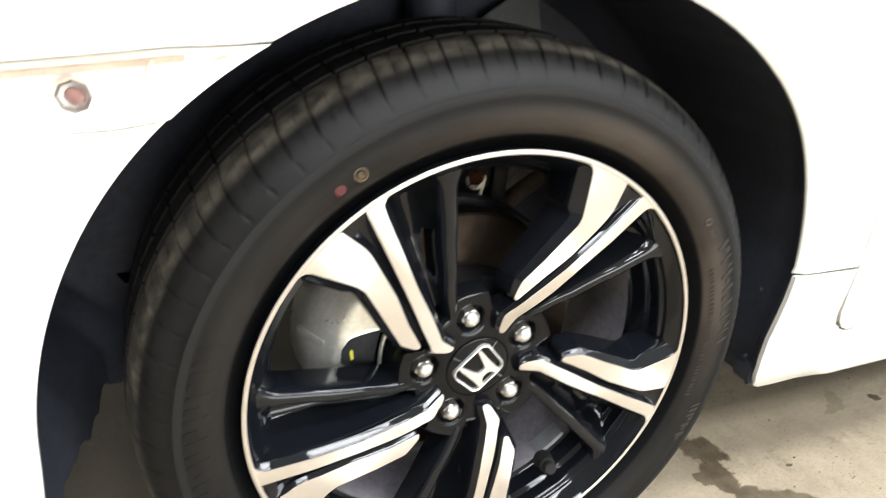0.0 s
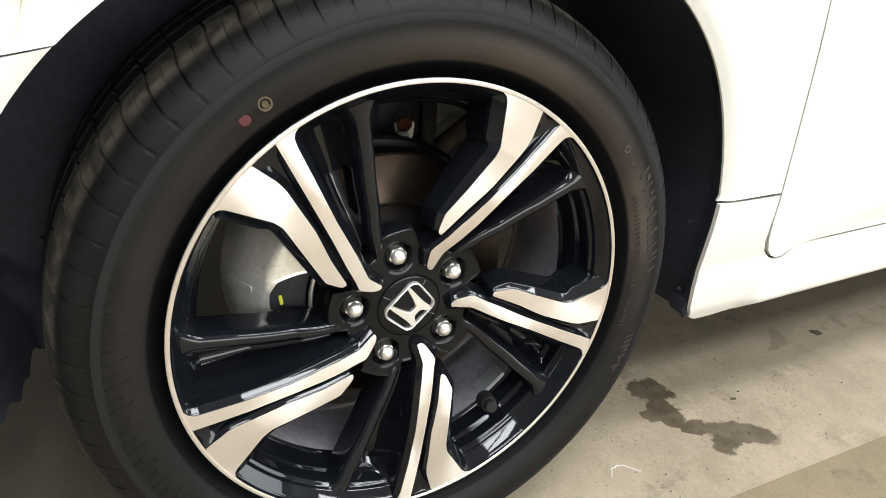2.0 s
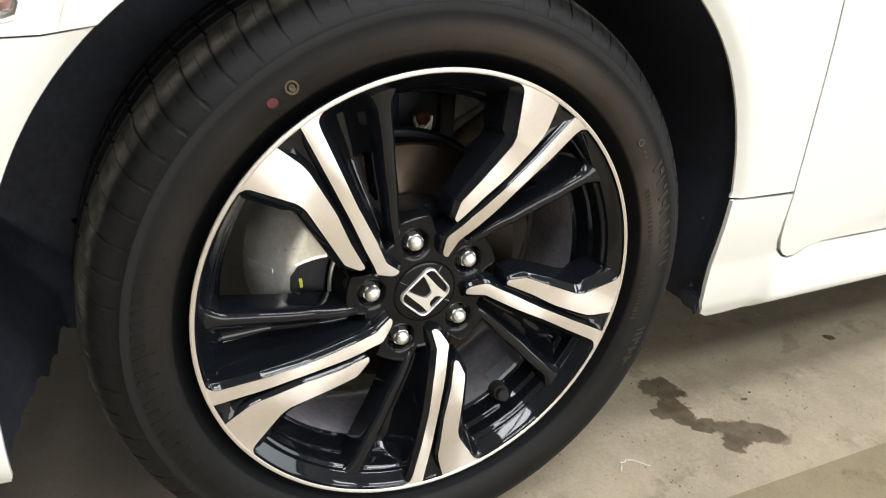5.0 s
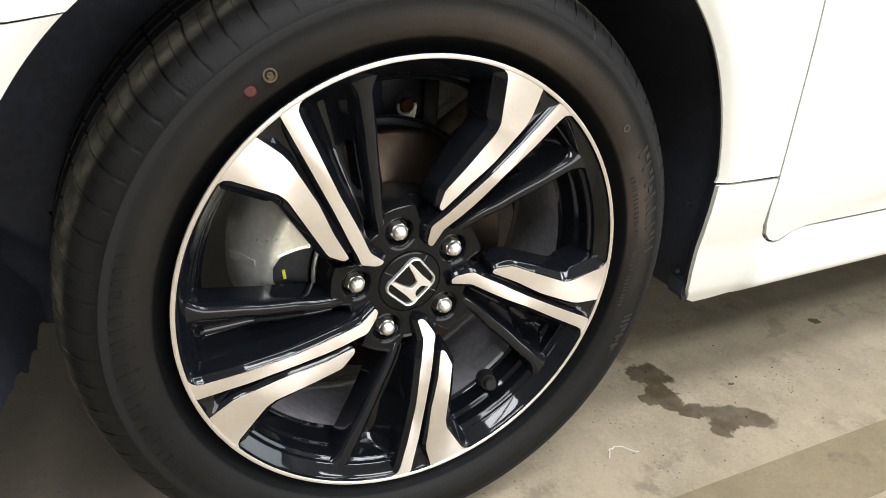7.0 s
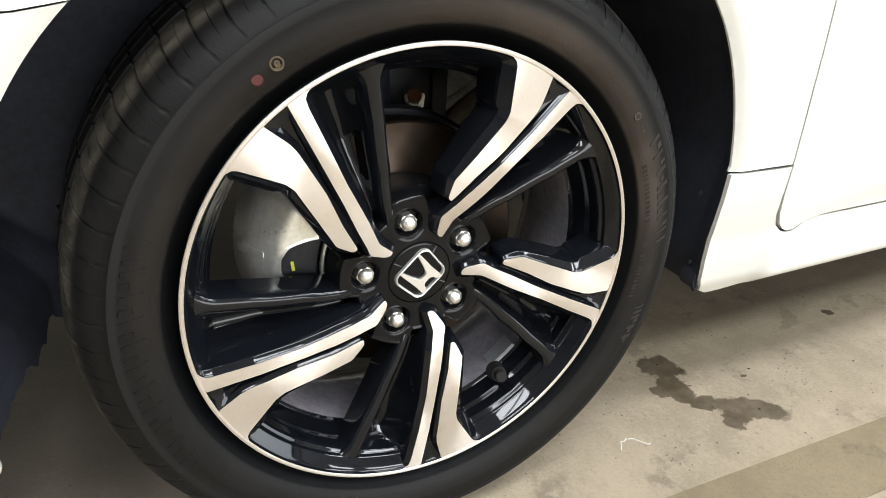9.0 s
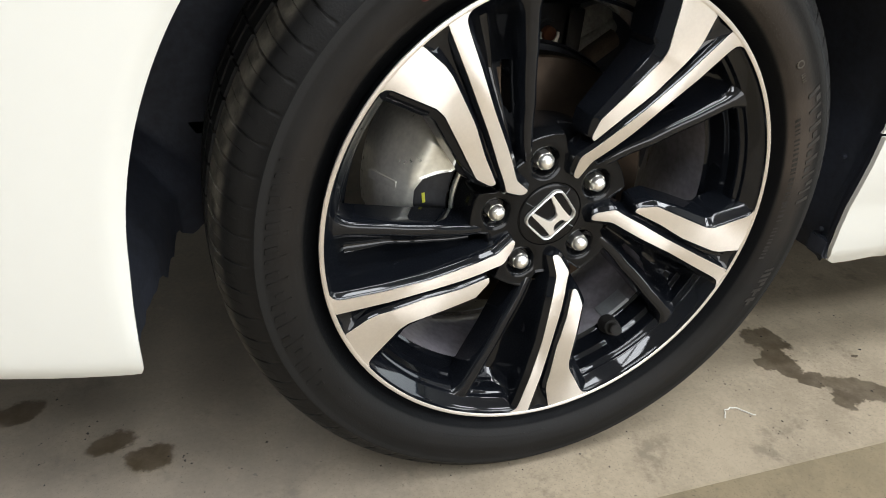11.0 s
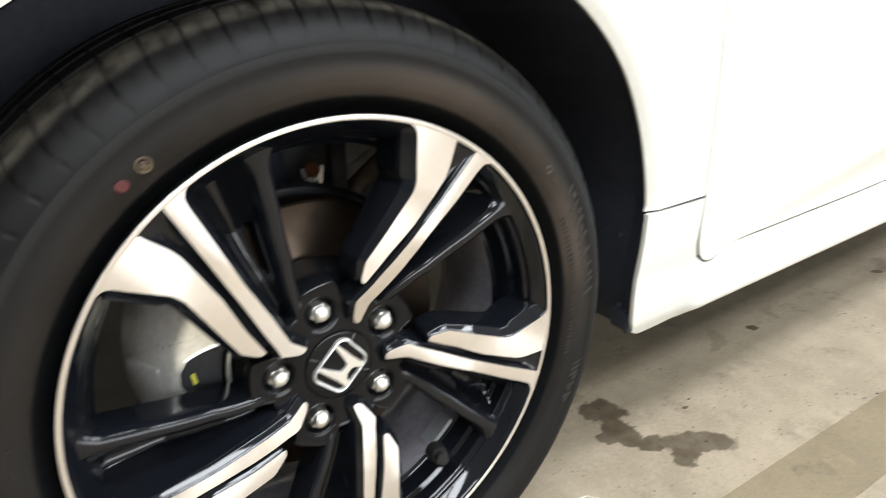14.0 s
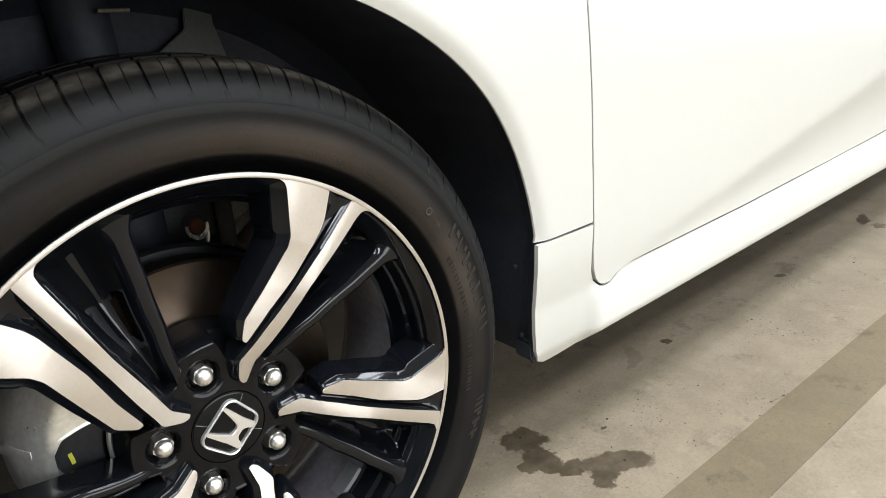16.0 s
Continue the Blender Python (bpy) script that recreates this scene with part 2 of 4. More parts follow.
def floor_material(name, light, dark, stains, drips=(), shade_blots=()):
    """Old concrete: cloudy tone, fine speckle, pits, wet oil stains and smoother old drips,
    each given as (x, y, half length, half width, turn, strength), and broad grey shade painted in, given alike."""
    m = bpy.data.materials.new(name)
    m.use_nodes = True
    n, l = m.node_tree.nodes, m.node_tree.links
    b = n["Principled BSDF"]
    tc = n.new("ShaderNodeTexCoord")

    def tex(scale, detail=6, rough=0.6):
        t = n.new("ShaderNodeTexNoise")
        t.inputs["Scale"].default_value, t.inputs["Detail"].default_value, t.inputs["Roughness"].default_value = scale, detail, rough
        l.new(tc.outputs["Object"], t.inputs["Vector"])
        return t

    def math_node(op, a, c):
        x = n.new("ShaderNodeMath")
        x.operation = op
        for k, v in enumerate((a, c)):
            if isinstance(v, (int, float)):
                x.inputs[k].default_value = v
            else:
                l.new(v, x.inputs[k])
        return x.outputs[0]

    def ranged(v, a, c, d, e):
        x = n.new("ShaderNodeMapRange")
        x.interpolation_type = 'SMOOTHSTEP'
        for k, q in enumerate((a, c, d, e)):
            x.inputs[k + 1].default_value = q
        l.new(v, x.inputs[0])
        return x.outputs[0]

    def mixed(fac, a, c):
        x = n.new("ShaderNodeMix")
        x.data_type = 'RGBA'
        l.new(fac, x.inputs[0])
        for k, v in ((6, a), (7, c)):
            if isinstance(v, tuple):
                x.inputs[k].default_value = (*v, 1)
            else:
                l.new(v, x.inputs[k])
        return x.outputs[2]

    cloud, mid, fine = tex(5.5), tex(26), tex(420, 3)
    grain = tex(160, 4)
    tone = math_node('ADD', math_node('ADD', math_node('MULTIPLY', cloud.outputs[0], 0.42), math_node('MULTIPLY', mid.outputs[0], 0.33)), math_node('MULTIPLY', grain.outputs[0], 0.25))
    colour = mixed(ranged(tone, 0.38, 0.62, 0, 1), dark, light)
    speck = ranged(fine.outputs[0], 0.34, 0.42, 0.5, 0.0)
    spots = ranged(tex(110, 2, 0.5).outputs[0], 0.25, 0.29, 0.6, 0.0)
    colour = mixed(speck, colour, tuple(c * 0.5 for c in dark))
    colour = mixed(spots, colour, tuple(c * 0.3 for c in dark))
    smudge = ranged(tex(9, 6, 0.7).outputs[0], 0.56, 0.68, 0.0, 0.6)
    colour = mixed(smudge, colour, tuple(c * 0.55 for c in dark))
    scuff = ranged(tex(17, 7, 0.75).outputs[0], 0.58, 0.70, 0.0, 0.4)
    colour = mixed(scuff, colour, tuple(min(1.0, c * 1.35) for c in light))

    def blots(shapes, pull, scale, inner, outer):
        """How far each place lies within any of the blots, their outlines pulled about by noise."""
        warp = n.new("ShaderNodeMix")
        warp.data_type = 'VECTOR'
        warp.inputs[0].default_value = pull
        jag = tex(scale, 6, 0.58)
        l.new(tc.outputs["Object"], warp.inputs[4]), l.new(jag.outputs["Color"], warp.inputs[5])
        found = None
        for x, y, a, w, turn, strength in shapes:
            mp = n.new("ShaderNodeMapping")
            mp.vector_type = 'TEXTURE'
            # the warp pulls every place towards the noise colour, whose mean is one half
            mp.inputs["Location"].default_value = (x * (1 - pull) + pull / 2, y * (1 - pull) + pull / 2, pull / 2)
            mp.inputs["Rotation"].default_value = (0, 0, radians(turn))
            mp.inputs["Scale"].default_value = (a, w, 10)
            l.new(warp.outputs[1], mp.inputs["Vector"])
            ln = n.new("ShaderNodeVectorMath")
            ln.operation = 'LENGTH'
            l.new(mp.outputs[0], ln.inputs[0])
            v = ranged(ln.outputs["Value"], inner, outer, strength, 0.0)
            found = v if found is None else math_node('MAXIMUM', found, v)
        return found

    # broad soft shade over the floor, painted into the concrete's colour
    if shade_blots:
        shade_film = math_node('MULTIPLY', blots(shade_blots, 0.15, 5, 0.45, 1.25), ranged(tex(14, 5).outputs[0], 0.3, 0.7, 0.8, 1.0))
        colour = mixed(shade_film, colour, (0.098, 0.088, 0.080))
    total = blots(stains, 0.08, 15, 0.86, 1.06) if stains else None
    if drips:
        total = math_node('MAXIMUM', total, blots(drips, 0.035, 34, 0.80, 1.12))
    rough = ranged(mid.outputs[0], 0.3, 0.7, 0.62, 0.8)
    if total is not None:
        wet = math_node('MULTIPLY', total, ranged(tex(34, 5).outputs[0], 0.3, 0.7, 1.0, 0.78))
        colour = mixed(wet, colour, (0.044, 0.029, 0.012))
        rough = math_node('SUBTRACT', rough, math_node('MULTIPLY', total, 0.12))
    l.new(colour, b.inputs["Base Color"])
    l.new(rough, b.inputs["Roughness"])
    h = math_node('ADD', math_node('MULTIPLY', mid.outputs[0], 0.3), math_node('MULTIPLY', fine.outputs[0], 0.35))
    bp = n.new("ShaderNodeBump")
    bp.inputs["Strength"].default_value, bp.inputs["Distance"].default_value = 0.22, 0.001
    l.new(h, bp.inputs["Height"])
    l.new(bp.outputs[0], b.inputs["Normal"])
    return m


STAINS = [
    (0.472, 0.138, 0.031, 0.026, -37, 0.9), (0.461, 0.082, 0.045, 0.018, -79, 0.92), (0.438, 0.085, 0.019, 0.010, 0, 0.9),
    (0.532, -0.005, 0.052, 0.028, -32, 0.85), (0.489, -0.019, 0.024, 0.016, 50, 0.9), (0.475, 0.030, 0.021, 0.019, 0, 0.92),
    (1.352, 0.154, 0.020, 0.012, 10, 0.9), (0.899, 0.148, 0.013, 0.009, 10, 0.95), (1.892, 0.173, 0.05, 0.018, 30, 0.9), (1.85, 0.11, 0.02, 0.01, 20, 0.7),
    (0.80, 0.165, 0.04, 0.014, 30, 0.3), (0.585, 0.070, 0.006, 0.004, 0, 0.95), (0.66, -0.055, 0.03, 0.014, 10, 0.15),
]
DRIPS = [(-0.545, 0.212, 0.031, 0.017, 20, 0.9), (-0.441, 0.136, 0.026, 0.017, 20, 0.93), (-0.401, 0.103, 0.027, 0.019, 15, 0.95)]
# shade painted on the floor ahead of the wheel and under the car
FLOOR_SHADE = [(-0.36, 0.20, 0.42, 0.30, 10, 0.62), (-0.30, 0.55, 0.5, 0.5, 0, 0.5)]
CONCRETE = floor_material("stained_concrete", (0.348, 0.286, 0.202), (0.248, 0.203, 0.140), STAINS, DRIPS, FLOOR_SHADE)
LINE = floor_material("worn_floor_line", (0.222, 0.176, 0.106), (0.168, 0.133, 0.078), [])


# ---- building blocks ----
def link_mesh(name, bm, mat, parent=None, label="", smooth=True):
    me = bpy.data.meshes.new(name)
    bm.normal_update()
    bm.to_mesh(me)
    bm.free()
    me.materials.append(mat)
    if smooth:
        me.shade_smooth()
        me.set_sharp_from_angle(angle=radians(38))
    ob = new(name, me)
    if parent is not None:
        ob.parent = parent
    if label:
        tagged(ob, label=label)
    return ob


def part(name, bm, mat, parent, label="", smooth=True):
    return link_mesh(name, bm, mat, parent, label, smooth)


def fillet(points, d):
    """A line of points with its corners rounded off over a distance d."""
    pts = [Vector(p) for p in points]
    out = [pts[0]]
    for p, c, q in zip(pts, pts[1:], pts[2:]):
        u, v = p - c, q - c
        if u.length < 1e-7 or v.length < 1e-7:
            out.append(c)
            continue
        a, b = c + u.normalized() * min(d, u.length * 0.42), c + v.normalized() * min(d, v.length * 0.42)
        for t in (0.0, 0.25, 0.5, 0.75, 1.0):
            out.append(a * (1 - t) ** 2 + c * (2 * t * (1 - t)) + b * t * t)
    out.append(pts[-1])
    return [tuple(p) for p in out]


def from_grid(rows, closed_u=False, closed_v=False):
    """A sheet of quads from rows of points."""
    bm = bmesh.new()
    vs = [[bm.verts.new(p) for p in row] for row in rows]
    nu, nv = len(vs), len(vs[0])
    for i in range(nu if closed_u else nu - 1):
        for j in range(nv if closed_v else nv - 1):
            a, b, c, d = vs[i][j], vs[(i + 1) % nu][j], vs[(i + 1) % nu][(j + 1) % nv], vs[i][(j + 1) % nv]
            bm.faces.new((a, b, c, d))
    return bm


def revolve(profile, steps=128, closed=False):
    """Profile of (radius, y) turned about the y axis."""
    rows = []
    for i in range(steps):
        a = 2 * math.pi * i / steps
        rows.append([(r * math.cos(a), y, r * math.sin(a)) for r, y in profile])
    return from_grid(rows, closed_u=True, closed_v=closed)


def fix(bm):
    bmesh.ops.recalc_face_normals(bm, faces=bm.faces[:])
    return bm


def box(sx, sy, sz, at=(0, 0, 0), bevel=0.0, m=None):
    bm = bmesh.new()
    bmesh.ops.create_cube(bm, size=1.0)
    bmesh.ops.scale(bm, vec=(sx, sy, sz), verts=bm.verts)
    if bevel:
        bmesh.ops.bevel(bm, geom=bm.edges[:], offset=bevel, segments=2, affect='EDGES', profile=0.7)
    if m is not None:
        bmesh.ops.transform(bm, matrix=m, verts=bm.verts)
    bmesh.ops.translate(bm, vec=at, verts=bm.verts)
    return bm


def rod(a, b, r0, r1=None, segments=20, bevel=0.0):
    r1 = r0 if r1 is None else r1
    a, b = Vector(a), Vector(b)
    bm = bmesh.new()
    bmesh.ops.create_cone(bm, cap_ends=True, segments=segments, radius1=r0, radius2=r1, depth=(b - a).length)
    if bevel:
        ends = [e for e in bm.edges if abs(e.verts[0].co.z - e.verts[1].co.z) < 1e-6]
        bmesh.ops.bevel(bm, geom=ends, offset=bevel, segments=2, affect='EDGES')
    turn = (b - a).to_track_quat("Z", "Y").to_matrix().to_4x4()
    bmesh.ops.transform(bm, matrix=Matrix.Translation((a + b) / 2) @ turn, verts=bm.verts)
    return bm


def joined(*bms):
    out = bmesh.new()
    for bm in bms:
        me = bpy.data.meshes.new("tmp")
        bm.to_mesh(me)
        bm.free()
        out.from_mesh(me)
        bpy.data.meshes.remove(me)
    return out


def prism(outline, y0, y1, bevel=0.0):
    """An outline of (x, z) as a slab from y0 to y1."""
    bm = bmesh.new()
    f = bm.faces.new([bm.verts.new((x, y0, z)) for x, z in outline])
    ex = bmesh.ops.extrude_face_region(bm, geom=[f])
    bmesh.ops.translate(bm, vec=(0, y1 - y0, 0), verts=[v for v in ex["geom"] if isinstance(v, bmesh.types.BMVert)])
    fix(bm)
    if bevel:
        bmesh.ops.bevel(bm, geom=bm.edges[:], offset=bevel, segments=2, affect='EDGES')
    return bm


# ---- setting ----
bm = box(16, 12, 0.2, (0, 0, -0.1))
tagged(link_mesh("floor", bm, CONCRETE, smooth=False), "worn tan concrete garage floor with oil stains", "floor", kind="structure")
bm = box(12, 0.097, 0.002, (2.0, -0.1425, 0.0005))
tagged(link_mesh("floor_line", bm, LINE, smooth=False), "faded olive tan parking line on concrete", "floor line", kind="structure")
tagged(link_mesh("ceiling", box(16, 12, 0.2, (0, 0, 3.1)), CEILING, smooth=False), "plain painted ceiling", "ceiling", kind="structure")
tagged(link_mesh("wall_north", box(16, 0.2, 3.2, (0, 6.1, 1.5)), WALL, smooth=False), "plain painted wall", "wall", kind="structure")
bm = joined(box(0.2, 6.0, 3.2, (8.1, 3.0, 1.5)), box(0.2, 2.0, 3.2, (8.1, -5.0, 1.5)), box(0.2, 4.0, 0.5, (8.1, -2.0, 2.85)))
tagged(link_mesh("wall_east", bm, WALL, smooth=False), "plain painted wall with a gate opening", "wall", kind="structure")
# the west opening is added for the unseen fill lamp
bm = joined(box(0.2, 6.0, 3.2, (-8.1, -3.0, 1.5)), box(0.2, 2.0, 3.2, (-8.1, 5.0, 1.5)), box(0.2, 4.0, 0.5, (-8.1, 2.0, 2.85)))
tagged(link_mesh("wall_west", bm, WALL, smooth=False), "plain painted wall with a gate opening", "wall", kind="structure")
bm = joined(box(7.2, 0.2, 3.2, (-4.4, -6.1, 1.5)), box(3.8, 0.2, 3.2, (6.1, -6.1, 1.5)), box(5.0, 0.2, 0.5, (1.7, -6.1, 2.85)))
tagged(link_mesh("wall_south", bm, WALL, smooth=False), "plain painted wall with a wide shutter opening", "wall", kind="structure")

# ---- the car ----
CZ = 0.3038  # hub height
car = tagged(new("car"), "white car, front wheel steered slightly, parked on concrete", "car")
car.location = (0, 0, 0)

# body side: depth y over length x and height z
Z_AT = [0.16, 0.20, 0.25, 0.30, 0.345, 0.39, 0.50, 0.57, 0.65, 0.75, 0.86, 0.95]
REAR = [0.034, 0.022, 0.010, 0.001, -0.005, -0.009, -0.019, -0.026, -0.031, -0.029, -0.008, 0.03]
FRONT = [-0.008, -0.0145, -0.018, -0.020, -0.0215, -0.0225, -0.0255, -0.028, -0.031, -0.028, -0.008, 0.03]


def side(x, z):
    k = min(1.0, max(0.0, (0.30 - x) / 0.6))
    k = k * k * (3 - 2 * k)
    y = float(np.interp(z, Z_AT, REAR)) * (1 - k) + float(np.interp(z, Z_AT, FRONT)) * k
    if x > 0.46:
        y += 0.033 * (x - 0.46)
    if x < -0.25:
        y += 0.5 * (x + 0.25) ** 2
    return y


def smooth_side(x, z):
    return sum(side(x + dx, z + dz) for dx in (-0.02, 0, 0.02) for dz in (-0.03, -0.015, 0, 0.015, 0.03)) / 15


def panel(outline, depth, step=0.02, wall=0.014):
    """A body panel: an outline of (x, z), cut into a fine grid, laid on the surface depth(x, z), its edges turned in."""
    bm = bmesh.new()
    bm.faces.new([bm.verts.new((x, 0, z)) for x, z in outline])
    xs, zs = [p[0] for p in outline], [p[1] for p in outline]
    for lo, hi, no in ((min(xs), max(xs), (1, 0, 0)), (min(zs), max(zs), (0, 0, 1))):
        n = int((hi - lo) / step)
        for i in range(1, n + 1):
            c = lo + (hi - lo) * i / (n + 1)
            co = (c, 0, 0) if no[0] else (0, 0, c)
            bmesh.ops.bisect_plane(bm, geom=bm.verts[:] + bm.edges[:] + bm.faces[:], plane_co=co, plane_no=no, dist=1e-6)
    for v in bm.verts:
        v.co.y = depth(v.co.x, v.co.z)
    edges = [e for e in bm.edges if len(e.link_faces) == 1]
    for inset, dy in ((0.0012, 0.0016), (0.0004, wall)):
        ex = bmesh.ops.extrude_edge_only(bm, edges=edges)
        vs = [v for v in ex["geom"] if isinstance(v, bmesh.types.BMVert)]
        for v in vs:
            v.co.y += dy
        edges = [e for e in ex["geom"] if isinstance(e, bmesh.types.BMEdge) and len(e.link_faces) == 1]
    return fix(bm)


ARCH_R, ARCH_Z = 0.380, 0.300


def arch(a0, a1, n=40, r=ARCH_R):
    """Points along the arch's edge, which is not quite round."""
    out = []
    for i in range(n + 1):
        a = a0 + (a1 - a0) * i / n
        q = r + 0.003 * math.exp(-((a - 68) / 15) ** 2) + 0.005 * math.exp(-((a - 140) / 20) ** 2) + 0.0085 * math.exp(-((a - 43) / 19) ** 2)
        out.append((q * math.cos(radians(a)), ARCH_Z + q * math.sin(radians(a))))
    return out


def rolled(x, z):
    """The body side, rounded inwards along the arch's edge."""
    d = math.hypot(x, z - ARCH_Z) - math.dist(arch(math.degrees(math.atan2(z - ARCH_Z, x)), 0, 1)[0], (0, ARCH_Z)) - 0.001
    return smooth_side(x, z) + 0.0060 * max(0.0, 1 - max(0.0, d) / 0.014) ** 2


LAMP_A, LAMP_B = 123.0, 135.5
SEAM = [(0.4660, 0.3865), (0.4565, 0.452), (0.4460, 0.52), (0.4355, 0.58), (0.4245, 0.642), (0.407, 0.74), (0.388, 0.85)]
fender_outline = (SEAM + [(0.1, 0.90), (-0.3, 0.86), (-0.75, 0.74), (-0.75, 0.555)]
                  + [(-0.41, 0.5975), (-0.36, 0.6045), (-0.27, 0.6165)] + arch(LAMP_A, 14, 60) + [(0.3680, 0.3850)])
part("fender", panel(fender_outline, rolled, 0.007, wall=0.0012), WHITE, car, "gloss white painted front fender")
LAMP_LOW = [(-0.306, 0.5650), (-0.330, 0.5630), (-0.360, 0.5615), (-0.372, 0.566), (-0.388, 0.580), (-0.402, 0.596)]
bumper_outline = (arch(LAMP_B, 178, 30) + [(-0.3818, 0.27), (-0.382, 0.235), (-0.3815, 0.206), (-0.3840, 0.1985), (-0.3925, 0.1965), (-0.45, 0.1945), (-0.55, 0.192), (-0.75, 0.191), (-0.75, 0.553), (-0.41, 0.5955)]
                  + [(x - 0.0006, z - 0.0016) for x, z in LAMP_LOW[::-1]])


def bumper_depth(x, z):
    """Rounded inwards along the arch and along its lower edge."""
    return rolled(x, z) + 0.008 * max(0.0, 1 - (z - 0.192) / 0.022) ** 2


part("front_bumper", panel(bumper_outline, bumper_depth, 0.007, wall=0.003), WHITE, car, "gloss white front bumper corner")


def door_dent(x, z):
    """Below a line that rises towards the rear the door falls inwards."""
    line = 0.315 + 0.176 * (x - 0.58)
    t = min(1.0, max(0.0, (line - z) / max(0.02, line - 0.303)))
    t = t * (1.12 * t / (t + 0.12))
    return 0.016 * min(1.2, max(0.0, x - 0.54)) * (1 - (1 - t / 0.66) ** 2)


def sill_depth(x, z):
    y = smooth_side(x, max(z, 0.295))
    k = min(1.0, max(0.0, (x - 0.470) / 0.030))
    k = k * k * (3 - 2 * k)
    out = float(np.interp(z, [0.19, 0.204, 0.2255, 0.228, 0.25, 0.27, 0.29, 0.303, 0.4], [0.036, 0.024, -0.0030, -0.0042, -0.0035, -0.002, 0.001, 0.004, 0.0]))
    out0 = float(np.interp(z, [0.19, 0.204, 0.225, 0.25, 0.30, 0.35, 0.4], [0.034, 0.024, 0.013, 0.009, 0.003, 0.0, 0.0]))
    top = min(1.0, max(0.0, (z - 0.262) / 0.04))
    return y + out * k + out0 * (1 - k) + door_dent(x, 0.303) * top


door_bottom = [(0.4692, 0.384), (0.4732, 0.345), (0.479, 0.3185), (0.487, 0.302), (0.497, 0.2925), (0.507, 0.2890), (0.518, 0.2895), (0.530, 0.2945), (0.545, 0.3005), (0.565, 0.3035), (0.62, 0.3040), (0.9, 0.3028), (1.3, 0.306), (1.6, 0.311), (2.3, 0.32)]
low = [(0.4670, 0.3825), (0.4700, 0.344), (0.4757, 0.3165), (0.4845, 0.2995), (0.4960, 0.2893), (0.507, 0.2857), (0.5195, 0.2863), (0.5320, 0.2915), (0.5465, 0.2974), (0.5655, 0.3003)] + [(x, z - 0.0046) for x, z in door_bottom[10:]]
sill_outline = ([(0.3680, 0.3826), (0.3715, 0.335), (0.3765, 0.29), (0.3800, 0.26), (0.3855, 0.231), (0.396, 0.2115), (0.412, 0.2030), (0.435, 0.2035), (0.475, 0.207), (0.52, 0.2045), (0.7, 0.204), (2.3, 0.203)] + low[::-1])
part("side_sill", panel(sill_outline, sill_depth, 0.007, wall=0.004), WHITE, car, "gloss white side sill with rounded front end")
door_outline = door_bottom + [(2.3, 0.85)] + [(x + 0.0026, z) for x, z in SEAM[::-1]]


def door_depth(x, z):
    return smooth_side(x, max(z, 0.295)) + door_dent(x, z)


part("front_door", panel(door_outline, door_depth, 0.012), WHITE, car, "gloss white front door lower skin")
# dark strips that stand in for the shade inside the panel gaps
def strip(line, depth, half):
    """A narrow dark strip just behind a gap that follows a line of (x, z)."""
    rows = []
    for k, (x, z) in enumerate(line):
        (x0, z0), (x1, z1) = line[max(0, k - 1)], line[min(len(line) - 1, k + 1)]
        n = math.hypot(x1 - x0, z1 - z0)
        nx, nz = -(z1 - z0) / n * half, (x1 - x0) / n * half
        y = depth(x, z)
        rows.append([(x - nx, y, z - nz), (x + nx, y, z + nz)])
    return fix(from_grid(rows))


gap = [((x0 + x1) / 2, (z0 + z1) / 2) for (x0, z0), (x1, z1) in zip(door_bottom, low)]
part("seam_shade", joined(strip([(x + 0.0013, z) for x, z in SEAM], lambda x, z: smooth_side(x, z) + 0.0045, 0.007),
                            strip(gap, lambda x, z: max(sill_depth(x, z), door_depth(x, z)) + 0.0045, 0.007),
                            strip([(0.3735 + 0.011 * k, 0.3838) for k in range(9)], lambda x, z: smooth_side(x, z) + 0.0045, 0.006)), SEAM_BLACK, car)

# lamp at the fender's front edge
lamp_outline = arch(LAMP_A + 0.4, LAMP_B - 0.4, 10) + LAMP_LOW + [(-0.36, 0.6035), (-0.27, 0.6155)]


def lamp_depth(x, z):
    """A bowl: shallow along its outline, deep within."""
    d = 1.0
    for (x0, z0), (x1, z1) in zip(lamp_outline, lamp_outline[1:] + lamp_outline[:1]):
        ex, ez = x1 - x0, z1 - z0
        t = min(1.0, max(0.0, ((x - x0) * ex + (z - z0) * ez) / max(1e-9, ex * ex + ez * ez)))
        d = min(d, math.hypot(x - x0 - t * ex, z - z0 - t * ez))
    k = min(1.0, max(0.0, (d - 0.0025) / 0.008))
    return smooth_side(x, z) + 0.0035 + 0.016 * k * k * (3 - 2 * k)


lamp = part("side_lamp", panel(lamp_outline, lamp_depth, 0.003, wall=-0.0022), LAMP_WHITE, car, "clear side lamp with bright reflector")


def inset(outline, d):
    """The outline moved inwards by d."""
    out, n = [], len(outline)
    cx, cz = sum(p[0] for p in outline) / n, sum(p[1] for p in outline) / n
    for i in range(n):
        (x0, z0), (x, z), (x1, z1) = outline[i - 1], outline[i], outline[(i + 1) % n]
        nx, nz = -(z1 - z0), x1 - x0
        if nx * (cx - x) + nz * (cz - z) < 0:
            nx, nz = -nx, -nz
        u, v = Vector((x0 - x, z0 - z)).normalized(), Vector((x1 - x, z1 - z)).normalized()
        if u.dot(v) > 0.2:  # a sharp corner: along its bisector
            nx, nz = (u + v).normalized() * (1.0 / max(0.3, math.sin(u.angle(v) / 2)))
            k = d
        else:
            k = d / max(1e-6, math.hypot(nx, nz))
        out.append((x + nx * k, z + nz * k))
    return out


